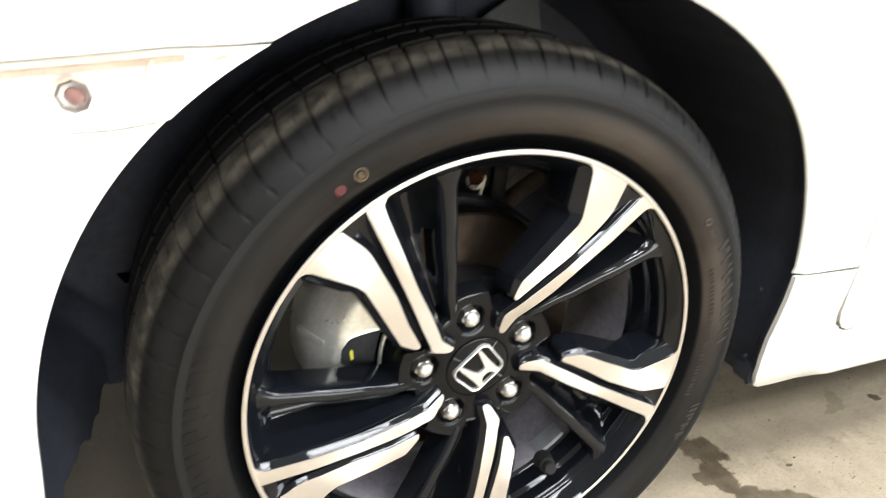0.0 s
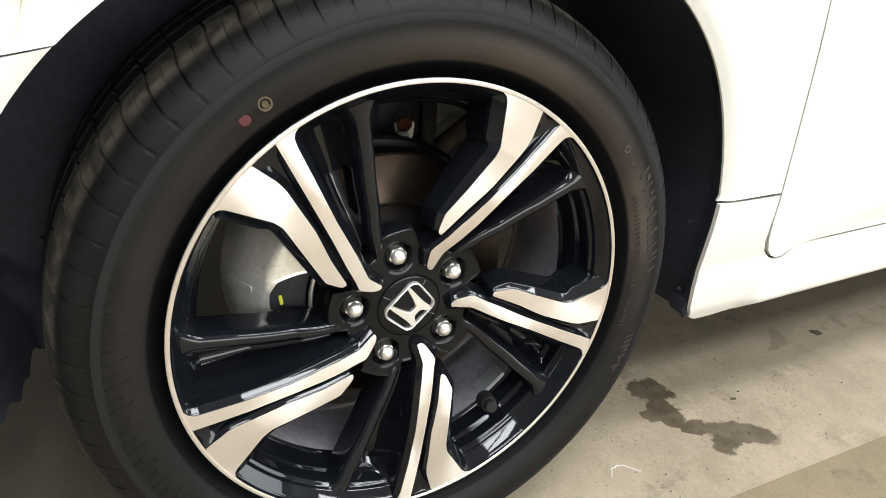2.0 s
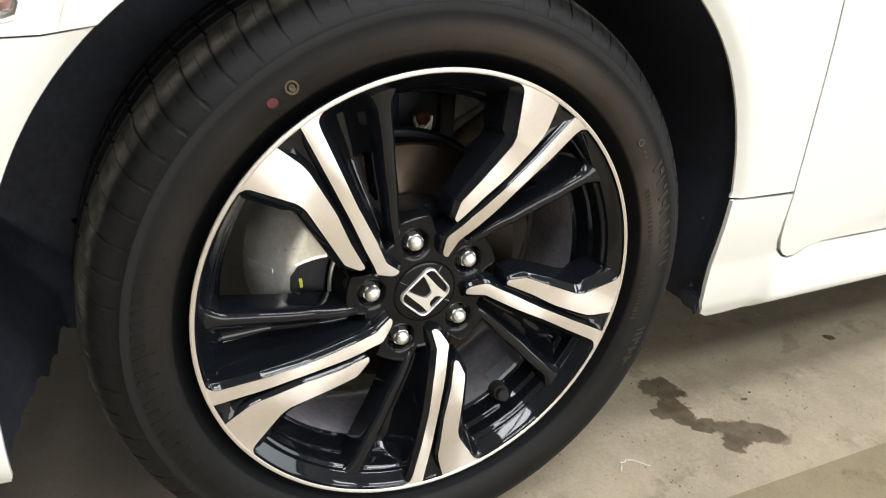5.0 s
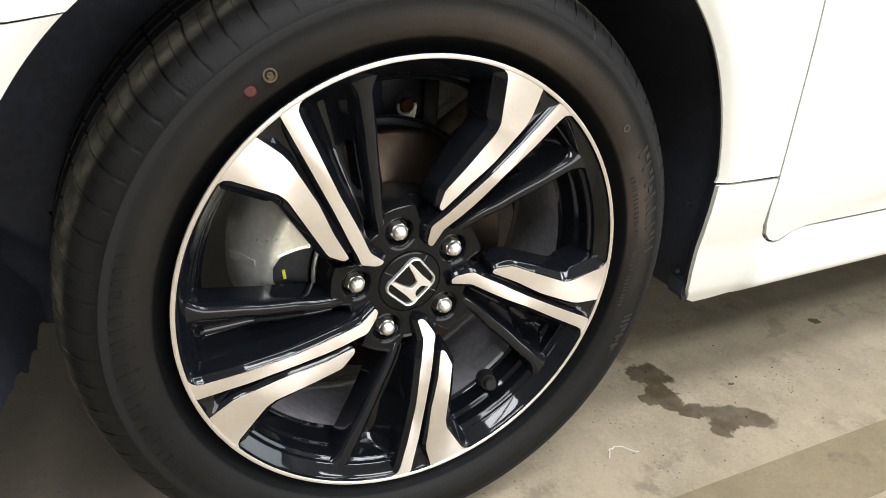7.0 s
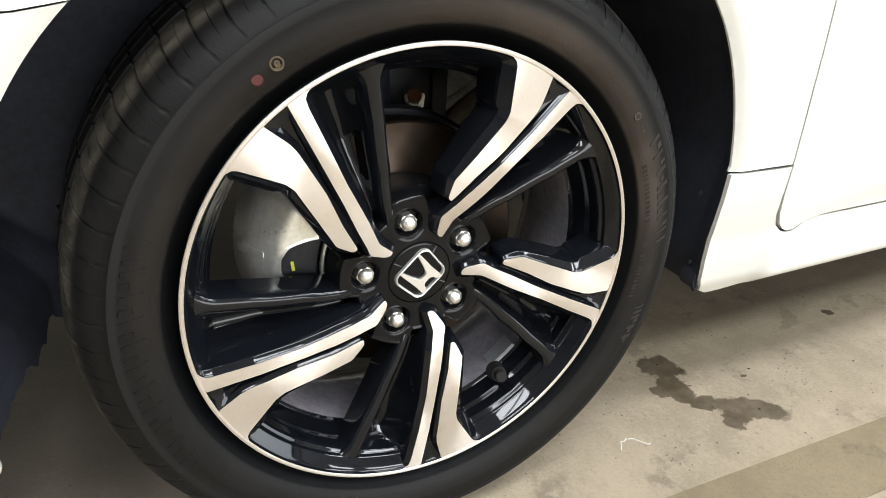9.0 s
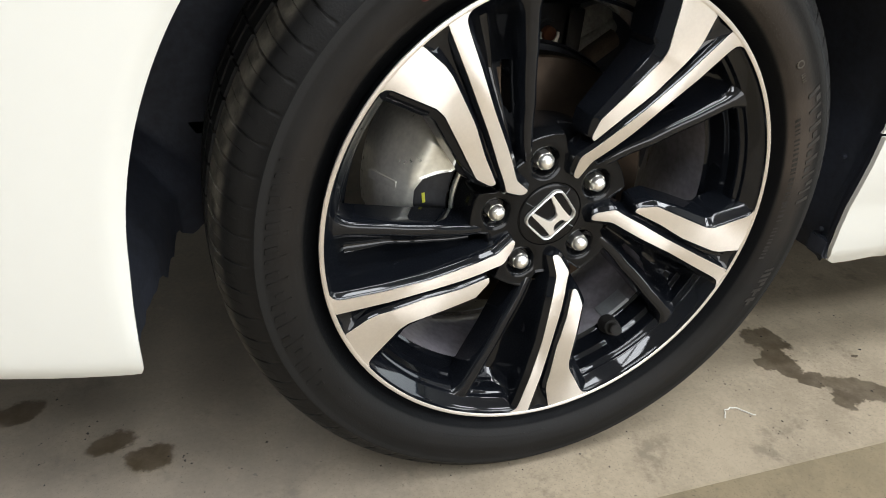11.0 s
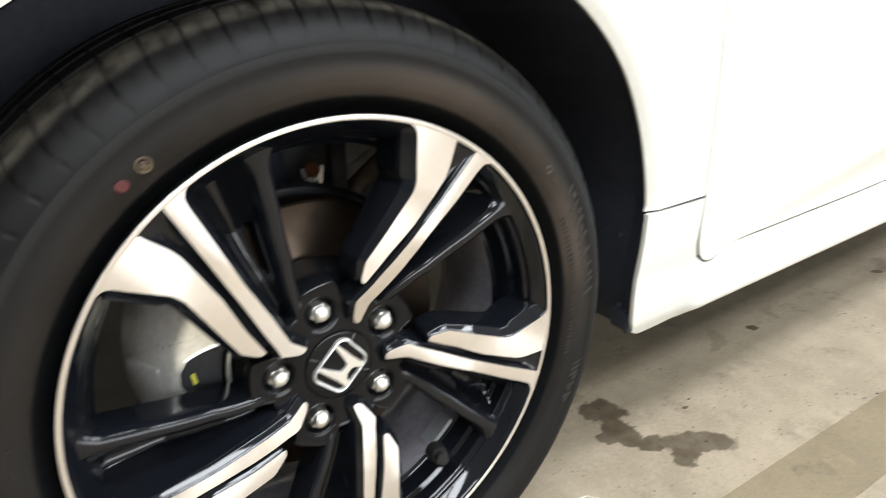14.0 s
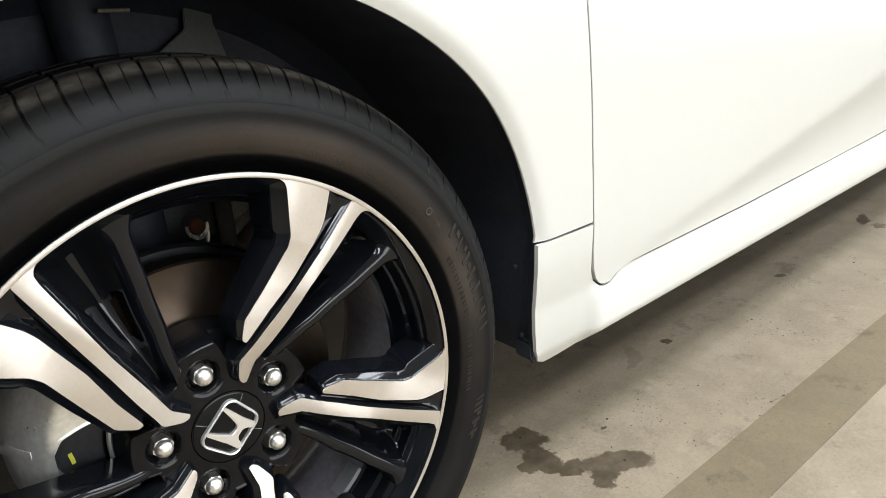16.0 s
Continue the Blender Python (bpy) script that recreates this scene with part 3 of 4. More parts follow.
rows = []
for (ox, oz), (ix, iz) in zip(lamp_outline, inset(lamp_outline, 0.0042)):
    y = smooth_side(ox, oz)
    rows.append([(ox, y + 0.003, oz), (ox, y + 0.0022, oz), ((ox + ix) / 2, y + 0.0020, (oz + iz) / 2), (ix, y + 0.0024, iz), (ix, y + 0.0075, iz)])
part("lamp_border", fix(from_grid(rows, closed_u=True)), CREAM, lamp, "cream moulded border")
part("divider", rod((-0.2930, smooth_side(-0.293, 0.575) + 0.0085, 0.571), (-0.2810, smooth_side(-0.281, 0.60) + 0.0085, 0.607), 0.0022, 0.0018, 10), CREAM, lamp, "slanting divider of the reflector")
part("lens", panel(lamp_outline, lambda x, z: smooth_side(x, z) + 0.0006, wall=0.001), LENS, lamp, "clear plastic lens").visible_shadow = False
bm = bmesh.new()
bmesh.ops.create_uvsphere(bm, u_segments=20, v_segments=12, radius=0.0062)
bmesh.ops.translate(bm, vec=(-0.3250, -0.0135, 0.5835), verts=bm.verts)
part("bulb", bm, BULB, lamp, "dull amber bulb")
bm = revolve([(0.0085, -0.002), (0.0105, -0.0055), (0.0128, -0.0030), (0.0118, 0.006), (0.0085, 0.008)], 8, True)
bmesh.ops.translate(bm, vec=(-0.3260, -0.0105, 0.5835), verts=bm.verts)
part("bulb_socket", fix(bm), CHROME, lamp, "bright faceted socket", smooth=False)
top = [(x, 0.6038 + (x + 0.36) * 0.1333 - 0.0075) for x in np.linspace(-0.385, -0.262, 14)]
rows = [[(x, smooth_side(x, z) + dy, z + dz) for dy, dz in ((0.0125, -0.0035), (0.0085, -0.0025), (0.0072, 0.0010), (0.0095, 0.0030))] for x, z in top]
part("lamp_trim", fix(from_grid(rows)), BRONZE, lamp, "brown trim strip over the reflector")

# liner: a ribbed shell over the wheel, its ends hanging down ahead of and behind it
path = [(0.4000, 0.2035), (0.3925, 0.22), (0.3850, 0.24), (0.3815, 0.265), (0.3785, 0.29), (0.3755, 0.315), (0.3735, 0.337)] + arch(13, 176, 90, 0.3835) + [(-0.3845, 0.31), (-0.3855, 0.285), (-0.386, 0.25), (-0.385, 0.225), (-0.383, 0.206)]
rows = []
for i, (x, z) in enumerate(path):
    dx, dz = x, z - ARCH_Z
    k = 1 / max(0.05, math.hypot(dx, dz))
    ux, uz = (dx * k, dz * k) if z > 0.31 else (math.copysign(1, x), 0.0)
    rib = 0.0035 if (i // 5) % 2 and x > -0.1 else 0.0
    y0 = sill_depth(x, z) if x > 0 and z < 0.385 else smooth_side(x, z)
    jag = (0.0, 0.3, 0.8, 1.0)[max(0, i - len(path) + 4)] * 0.011 if x < 0 else 0.0
    section = ((-0.0012, y0 + 0.0070), (0.0004, y0 + 0.012), (0.006, y0 + 0.020), (0.010 + rib, y0 + 0.035), (0.012 + rib, 0.07), (0.012 + rib, 0.12), (0.008 + rib, 0.17), (0.006, 0.22), (-0.004, 0.24), (-0.02, 0.262), (-0.08, 0.275))
    row = []
    for k in range(51):
        out, y = (float(np.interp(k / 5, range(11), [q[c] for q in section])) for c in (0, 1))
        wave = max(0.0, math.sin(y * 63 + 0.6)) + 0.4 * math.sin(y * 150 + 1.0) + 0.12 * math.sin(y * 330)
        drop = jag * wave * min(1.0, max(0.0, (y - 0.03) / 0.03))
        out += 0.42 * min(1.0, max(0.0, (-x - 0.08) / 0.16)) * min(1.0, max(0.0, (0.545 - z) / 0.06)) * min(0.085, max(0.0, y - y0 - 0.003))
        if x < 0 and z < 0.34:
            f = min(1.0, (0.34 - z) / 0.08)
            out = out * (1 - f) + f * float(np.interp(y, [0.0, 0.03, 0.077, 0.13, 0.20, 0.233, 0.254, 0.28], [0.0, 0.003, -0.001, -0.017, -0.028, -0.038, -0.066, -0.10]))
        row.append((x + ux * out, y, z + uz * out + drop))
    if z > 0.31:
        row.append((0.0, 0.285, 0.34))
    else:
        row.append((x * 0.72, 0.285, z + 0.03))
    rows.append(row)
part("wheel_arch_liner", fix(from_grid(rows)), LINER, car, "black moulded plastic wheel arch liner")
foot = [(0.3850, 0.2215), (0.3862, 0.2160), (0.3905, 0.2128), (0.3985, 0.2124), (0.4040, 0.2145), (0.4040, 0.240), (0.3850, 0.240)]
part("liner_tail", fix(prism(foot, 0.022, 0.052, 0.0025)), LINER, car, "black liner foot behind the wheel")
part("clip", rod((0.3815, 0.038, 0.248), (0.3865, 0.038, 0.248), 0.0025, 0.0032, 14, 0.0006), LINER, car)
part("clip", rod((0.3755, 0.040, 0.342), (0.3810, 0.040, 0.342), 0.0025, 0.0032, 14, 0.0006), LINER, car)
# strut inside the arch
part("strut", joined(rod((0.01, 0.235, 0.52), (0.0, 0.25, 0.76), 0.026, 0.030, 28, 0.003), rod((0.01, 0.235, 0.40), (0.01, 0.235, 0.53), 0.034, 0.032, 28, 0.003)), LINER, car, "black suspension strut")

part("inner_fender_panel", prism([(0.112, 0.70), (0.142, 0.70), (0.138, 0.645), (0.150, 0.60), (0.055, 0.60), (0.080, 0.622), (0.106, 0.640)], 0.247, 0.252, 0.001), GREY_PANEL, car, "grey inner fender panel")
# added rod in place of a golden reflection inside the arch
part("golden_streak", rod((0.012, 0.20, 0.6625), (0.040, 0.20, 0.6615), 0.002, 0.002, 12), WARM_TAN, car, "tan hose inside the arch")

# the rest of the body, closing the car: dark underbody, then a plain white shell with glazing
underbody = joined(box(0.26, 1.40, 0.50, (-0.625, 0.87, 0.50)), box(0.86, 1.28, 0.10, (0.0, 1.02, 0.78)), box(0.9, 1.15, 0.45, (0.0, 1.0, 0.50)), box(2.6, 1.48, 0.50, (1.87, 0.87, 0.47)))
part("underbody", underbody, LINER, car, "dark underbody")
WIDE = 1.74
LEVELS = (0.205, 0.30, 0.42, 0.55, 0.66, 0.75, 0.82)
STATIONS = [-0.98, -0.95, -0.88, -0.80, -0.745, -0.6, -0.45, -0.3, -0.1, 0.1, 0.25, 0.385, 0.5, 0.7, 0.95, 1.2, 1.5, 1.9, 2.295, 2.31, 2.5, 2.75, 3.0, 3.2, 3.4, 3.52, 3.58]


def shoulder(x):
    return float(np.interp(x, [-0.98, -0.75, -0.3, 0.1, 0.388, 2.3, 3.58], [0.68, 0.738, 0.858, 0.898, 0.848, 0.848, 0.86]))


def crown(x):
    return float(np.interp(x, [-0.98, -0.75, -0.3, 0.1, 0.45, 1.2, 1.7, 2.3, 3.0, 3.3, 3.58], [0.70, 0.80, 0.93, 0.98, 1.01, 1.37, 1.42, 1.39, 1.12, 1.04, 0.98]))


def pinch(x):
    """How far the sides draw in towards the nose and the tail."""
    return 0.55 * max(0.0, (-0.74 - x) / 0.24) ** 2 + 0.22 * max(0.0, (x - 2.9) / 0.68) ** 2


def half_section(x, wall):
    """From the sill, where there is a wall, or from the shoulder up to the middle of the roof."""
    xc = min(2.29, max(-0.745, x))
    zs, zt, p = shoulder(x), crown(x), pinch(x)
    h = zt - zs
    c = min(1.0, h / 0.5)
    low = [(smooth_side(xc, z) + p + 0.003, z) for z in LEVELS] if wall else []
    low = [(y, z) for y, z in low if z < zs - 0.01] + [(low[-1][0], zs - 0.01) for y, z in low if z >= zs - 0.01]
    y0 = smooth_side(xc, zs) + p + 0.003
    return low + [(y0, zs - 0.003), (y0 + 0.03 + 0.02 * c, zs + 0.20 * h), (y0 + 0.08 + 0.17 * c, zs + 0.84 * h), (y0 + 0.20 + 0.15 * c, zs + 0.95 * h), ((y0 + WIDE / 2) / 2 + 0.1, zt - 0.01 * h), (WIDE / 2, zt)]


def shell(stations, near_wall, glass):
    """Body surface over the stations, split into paint and panes; panes lie a little proud."""
    rows = []
    for x in stations:
        near, far = half_section(x, near_wall), half_section(x, True)
        rows.append([(x, y, z) for y, z in near] + [(x, WIDE - y, z) for y, z in far[-2::-1]])
    n_near = len(half_section(0.0, near_wall))
    paint, panes = bmesh.new(), {}
    for r0, r1 in zip(rows, rows[1:]):
        mid = (r0[0][0] + r1[0][0]) / 2
        for j in range(len(r0) - 1):
            k = j - (n_near - 6)
            quad = (r0[j], r1[j], r1[j + 1], r0[j + 1])
            kind = None
            if glass and 0.8 < mid < 2.7 and k in (1, 8):
                kind = "near_window" if k == 1 else "far_window"
            elif glass and 0.5 < mid < 1.2 and 3 <= k <= 6:
                kind = "windscreen"
            elif glass and 2.5 < mid < 3.1 and 3 <= k <= 6:
                kind = "rear_window"
            if kind and kind not in panes:
                panes[kind] = bmesh.new()
            to = panes[kind] if kind else paint
            to.faces.new([to.verts.new(p) for p in quad])
    for m in (paint, *panes.values()):
        bmesh.ops.remove_doubles(m, verts=m.verts[:], dist=0.0005)
    return fix(paint), panes


nose = [x for x in STATIONS if x < -0.74]
middle = [x for x in STATIONS if -0.75 < x < 2.30]
tail = [x for x in STATIONS if x > 2.29]
part("nose_shell", shell(nose, True, False)[0], WHITE, car, "plain white painted nose")
paint, panes = shell(middle, False, True)
part("upper_shell", paint, WHITE, car, "white bonnet and roof")
for kind in ("near_window", "far_window", "windscreen"):
    part("side_window" if kind != "windscreen" else kind, fix(panes[kind]), GLOSS_BLACK, car, "dark glass")
paint, panes = shell(tail, True, True)
part("tail_shell", paint, WHITE, car, "plain white painted tail")
for kind, pane in panes.items():
    part("rear_window" if kind == "rear_window" else "side_window", fix(pane), GLOSS_BLACK, car, "dark glass")
for x in (-0.98, 3.58):
    ring = list(dict.fromkeys(half_section(x, True)))
    bm = bmesh.new()
    face = bm.faces.new([bm.verts.new((x, y, z)) for y, z in ring] + [bm.verts.new((x, WIDE - y, z)) for y, z in ring[-2::-1]])
    face.normal_update()
    if face.normal.x * x < 0:
        face.normal_flip()
    part("end_panel", bm, WHITE, car, smooth=False)

# ---- the wheel: axis along y, outer face at y = 0 ----
FACE = ([0.0, 0.0445, 0.0866, 0.11, 0.135, 0.18, 0.232, 0.24], [0.027, 0.0213, 0.009, 0.0045, 0.0015, -0.001, 0.0, 0.0])


def face_y(r):
    return float(np.interp(r, *FACE))


def polar(r, deg, y):
    a = radians(deg)
    return (r * math.cos(a), y, r * math.sin(a))


def flat_fillet(profile, d):
    return [(p[0], p[1]) for p in fillet([(r, y, 0) for r, y in profile], d)]


PAIR0 = 125.37  # angle of the first pair of spokes; the others follow every 72 degrees
wheel = part("wheel", fix(revolve(flat_fillet([(0.2290, -0.0004), (0.2278, 0.0025), (0.2262, 0.0040), (0.2180, 0.0145), (0.2172, 0.0175), (0.2142, 0.0208), (0.2132, 0.0235), (0.2124, 0.0345),
                                   (0.2092, 0.0385), (0.2038, 0.0555), (0.2000, 0.0585)], 0.0014), 160)), GLOSS_BLACK, car, "gloss black alloy wheel with machined spoke faces")
wheel.location = (0, 0, CZ)
part("rim_barrel", fix(revolve([(0.2002, 0.0580), (0.1985, 0.075), (0.1975, 0.12), (0.203, 0.15), (0.216, 0.175), (0.228, 0.196), (0.231, 0.203), (0.2345, 0.203), (0.220, 0.17), (0.206, 0.15), (0.2005, 0.12), (0.2015, 0.08), (0.207, 0.062), (0.216, 0.045), (0.2225, 0.02), (0.226, 0.008)], 128)), BARREL, wheel, "grey painted inner rim barrel")
part("rim_lip", fix(revolve([(0.2288, 0.0012), (0.2292, -0.0006), (0.2300, -0.0012), (0.2320, -0.0014), (0.2331, -0.0009), (0.2335, 0.0002)], 200)), MACHINED, wheel, "bright machined rim lip")
part("rim_edge", fix(revolve([(0.2335, 0.0002), (0.2338, 0.0014), (0.2338, 0.0120)], 200)), SATIN_BLACK, wheel, "black outer edge of the rim")

def edge(*corners):
    """An edge of straight runs between corners of (mm, degrees), as a table of angle over radius."""
    pts = [(r * 0.001 * math.cos(radians(a)), r * 0.001 * math.sin(radians(a))) for r, a in corners]
    rs, angles = [], []
    for (x0, z0), (x1, z1) in zip(pts, pts[1:]):
        for i in range(24):
            x, z = x0 + (x1 - x0) * i / 24, z0 + (z1 - z0) * i / 24
            r = math.hypot(x, z)
            if not rs or r > rs[-1] + 1e-6:
                rs.append(r)
                angles.append(math.degrees(math.atan2(z, x)))
    rs.append(math.hypot(*pts[-1]))
    angles.append(math.degrees(math.atan2(pts[-1][1], pts[-1][0])))
    return rs, angles


WIDE_CCW = edge((86, 22.6), (87.5, 24.4), (91, 25.0), (107.5, 24.9), (173, 13.5), (183, 13.5), (222, 16.9), (226.5, 17.6), (229, 18.9), (230.6, 21.5))
WIDE_CW = edge((86, 22.0), (87.5, 21.1), (115, 14.3), (148, 8.4), (194, 5.3), (204, 5.3), (228, 6.5), (230.5, 7.0), (231.6, 7.9))
NAR_CCW = edge((44.5, 14.5), (45.5, 17.5), (49, 20.6), (64, 23.8), (67.5, 23.6), (76, 19.2), (98, 12.9), (130, 7.1), (228, 0.35), (230.5, 0.0), (231.8, -0.7))
NAR_CW = edge((44.5, 13.0), (45.5, 10.2), (58, 11.2), (66, 11.6), (101, 4.3), (140, 1.1), (217, -3.0), (224, -3.5), (227.5, -4.4), (229.3, -5.6), (230.6, -8.0))


def stations(a, b):
    lo, hi = max(a[0][0], b[0][0]), min(a[0][-1], b[0][-1])
    out = list(np.linspace(lo, lo + 0.008, 9)) + list(np.linspace(lo + 0.008, hi - 0.012, 62))[1:] + list(np.linspace(hi - 0.012, hi, 14))[1:]
    return [float(r) for r in out]


def rounded_interp(r, table):
    """The edge's angle, with its corners a little rounded."""
    if table[0][0] + 0.004 < r < table[0][-1] - 0.010:
        return sum(float(np.interp(r + d, *table)) for d in (-0.0015, 0, 0.0015)) / 3
    return float(np.interp(r, *table))


def blade_face(ccw, cw):
    rows = []
    for r in stations(ccw, cw):
        a, b = rounded_interp(r, cw), rounded_interp(r, ccw)
        y = face_y(r)
        row = [polar(r, a, y + 0.0016), polar(r, a + 0.0002 / r * 57.3, y - 0.0001)]
        row += [polar(r, a + (b - a) * k / 4, y - 0.0004) for k in range(1, 4)]
        row += [polar(r, b - 0.0002 / r * 57.3, y - 0.0001), polar(r, b, y + 0.0016)]
        rows.append(row)
    return fix(from_grid(rows))


def blade_body(ccw, cw, flare_cw, flare_ccw, depth):
    """The black casting under a machined face: a small step, a slanting flank on each side, and deep walls."""
    rows = []
    for r in stations(ccw, cw):
        a, b = rounded_interp(r, cw), rounded_interp(r, ccw)
        y = face_y(r)
        u = 57.3 / r
        fa, fb = (float(np.interp(r, *f)) if isinstance(f, tuple) else f for f in (flare_cw, flare_ccw))
        d = float(np.interp(r, *depth))
        row = [polar(r, a - (fa + 0.004) * u, y + d), polar(r, a - (fa + 0.0012) * u, y + 0.006 + 0.7 * fa), polar(r, a - fa * u, y + 0.0026 + 0.6 * fa), polar(r, a - 0.0009 * u, y + 0.0018), polar(r, a, y + 0.0004)]
        row += [polar(r, b, y + 0.0004), polar(r, b + 0.0009 * u, y + 0.0018), polar(r, b + fb * u, y + 0.0026 + 0.6 * fb), polar(r, b + (fb + 0.0012) * u, y + 0.006 + 0.7 * fb), polar(r, b + (fb + 0.004) * u, y + d)]
        rows.append(fillet(row, 0.0009))
    bm = from_grid(rows)
    bm.verts.ensure_lookup_table()
    n = len(rows[0])
    bm.faces.new(bm.verts[:n])
    bm.faces.new(bm.verts[-n:])
    return fix(bm)


DEPTH = ([0.044, 0.08, 0.13, 0.20, 0.232], [0.020, 0.027, 0.036, 0.045, 0.040])
RIB_MID = ([0.055, 0.08, 0.12, 0.17, 0.21, 0.222], [-4.0, -8.0, -14.0, -17.6, -19.2, -19.6])
RIB_HALF = ([0.055, 0.08, 0.12, 0.17, 0.205, 0.214, 0.222], [0.0090, 0.0088, 0.0096, 0.0098, 0.0105, 0.0140, 0.0215])


def rib():
    rows = []
    for i in range(29):
        r = 0.055 + (0.222 - 0.055) * i / 28
        a, h, u = float(np.interp(r, *RIB_MID)), float(np.interp(r, *RIB_HALF)), 57.3 / r
        y = float(np.interp(r, [0.055, 0.08, 0.12, 0.17, 0.222], [0.034, 0.027, 0.021, 0.016, 0.012]))
        rows.append(fillet([polar(r, a + k * h * u, y + dy) for k, dy in ((-1.25, 0.034), (-1.12, 0.010), (-0.95, 0.003), (-0.5, 0.0), (0.2, 0.0008), (0.75, 0.008), (1.02, 0.016), (1.2, 0.036))], 0.0050))
    return fix(from_grid(rows))


def web():
    """The floor of the groove between the two faces of a pair."""
    rows = []
    for r in np.linspace(0.0865, 0.2288, 60):
        a, b = float(np.interp(r, *NAR_CCW)), float(np.interp(r, *WIDE_CW))
        low = float(np.interp(r, [0.086, 0.15, 0.20], [0.004, 0.0065, 0.0075])) - 0.0066 * max(0.0, (r - 0.196) / 0.0345) ** 2
        y = face_y(r) + low
        rows.append([polar(r, a - 0.6, y - min(0.003, low * 0.85)), polar(r, a + (b - a) * 0.15, y), polar(r, a + (b - a) * 0.6, y + 0.0015), polar(r, b - (b - a) * 0.08, y - min(0.002, low * 0.5)), polar(r, b + 0.6, y - min(0.004, low * 0.85))])
    return fix(from_grid(rows))


def hollow():
    """The glossy trough that joins a narrow spoke to the rib beside it."""
    rows = []
    for r in np.linspace(0.083, 0.2195, 44):
        u = 57.3 / r
        a0 = float(np.interp(r, *NAR_CW)) - 0.0030 * u
        a1 = float(np.interp(r, *RIB_MID)) + float(np.interp(r, *RIB_HALF)) * 0.9 * u
        y0 = face_y(r) + 0.0075
        y1 = float(np.interp(r, [0.055, 0.08, 0.12, 0.17, 0.222], [0.034, 0.027, 0.021, 0.016, 0.012])) + 0.0125
        deep = 0.034 * min(1.0, (a0 - a1) / u / 0.034) * min(1.0, (0.2255 - r) / 0.022)
        row = []
        for k in range(15):
            t = k / 14
            row.append(polar(r, a0 + (a1 - a0) * t, y0 + (y1 - y0) * t + deep * math.sin(math.pi * t ** 0.85) ** 0.75))
        rows.append(row)
    bm = fix(from_grid(rows))
    slot = []
    for f in bm.faces:
        c = f.calc_center_median()
        r = math.hypot(c.x, c.z)
        u = 57.3 / r
        a0 = float(np.interp(r, *NAR_CW)) - 0.0030 * u
        a1 = float(np.interp(r, *RIB_MID)) + float(np.interp(r, *RIB_HALF)) * 0.9 * u
        t = (math.degrees(math.atan2(c.z, c.x)) - a0) / (a1 - a0)
        if 0.116 < r < 0.162 and t > 0.70 + 0.15 * abs((r - 0.139) / 0.023) ** 4:
            slot.append(f)
    bmesh.ops.delete(bm, geom=slot, context='FACES')
    return bm


wide_body_mesh = blade_body(WIDE_CCW, WIDE_CW, 0.0035, ([0.086, 0.10, 0.14, 0.181, 0.1845, 0.222, 0.232], [0.0025, 0.0045, 0.0075, 0.0085, 0.0118, 0.0112, 0.008]), DEPTH)
nar_body_mesh = blade_body(NAR_CCW, NAR_CW, 0.005, 0.0035, DEPTH)
first = []
for name, bm, mat, label in (("spoke", wide_body_mesh, GLOSS_BLACK, "gloss black cast spoke"), ("spoke", nar_body_mesh, GLOSS_BLACK, "gloss black cast spoke"),
                             ("machined_face", blade_face(WIDE_CCW, WIDE_CW), MACHINED, "bright machined wide spoke face"),
                             ("machined_face", blade_face(NAR_CCW, NAR_CW), MACHINED, "bright machined narrow spoke face"),
                             ("spoke_web", web(), GLOSS_BLACK, ""), ("spoke_hollow", hollow(), GLOSS_BLACK, ""), ("spoke_rib", rib(), GLOSS_BLACK, "gloss black recessed rib")):
    ob = part(name, bm, mat, wheel, label)
    ob.rotation_euler = (0, -radians(PAIR0), 0)
    first.append(ob)
for k in range(1, 5):
    for ob in first:
        c = new(ob.name.split(".")[0], ob.data)
        c.parent = wheel
        c.rotation_euler = (0, -radians(PAIR0 - 72 * k), 0)
        if ob.get("label"):
            tagged(c, label=ob["label"])

# hub with five lug pockets, each on a pad that runs outwards
LUG0, LUG_R = 102.64, 0.05715
rows = []
rings = [0.0, 0.02, 0.0335, 0.0337, 0.0345, 0.036] + [0.036 + 0.0011 * i for i in range(1, 48)]
for i in range(720):
    a = i / 2
    row = []
    near = min(abs((a - (LUG0 - 72 * k) + 180) % 360 - 180) for k in range(5))
    t = min(1.0, max(0.0, (near - 13) / 7))
    limit = 0.0675 + 0.0165 * (1 - t * t * (3 - 2 * t))
    for r in rings:
        y = 0.0292 if r < 0.0336 else 0.0320 if r < 0.0342 else 0.0292 + 0.0012 * math.sin(min(1, (r - 0.036) / 0.03) * 3.0)
        if r > limit:
            e = min(1.0, (r - limit) / 0.006)
            y += 0.020 * e * e * (3 - 2 * e)
        y -= 0.0010 * math.exp(-((r - limit + 0.001) / 0.0016) ** 2)
        d = min(math.hypot(r * math.cos(radians(a)) - LUG_R * math.cos(radians(LUG0 - 72 * k)), r * math.sin(radians(a)) - LUG_R * math.sin(radians(LUG0 - 72 * k))) for k in range(5))
        if d < 0.0190:
            y += float(np.interp(d, [0.0, 0.0118, 0.0135, 0.0155, 0.0190], [0.012, 0.011, 0.004, 0.0012, 0.0]))
        row.append(polar(r, a, y))
    row += [polar(0.0895, a, 0.054), polar(0.0895, a, 0.080)]
    rows.append(row)
part("hub", fix(from_grid(rows, closed_u=True)), SATIN_BLACK, wheel, "satin black hub with lug pockets")

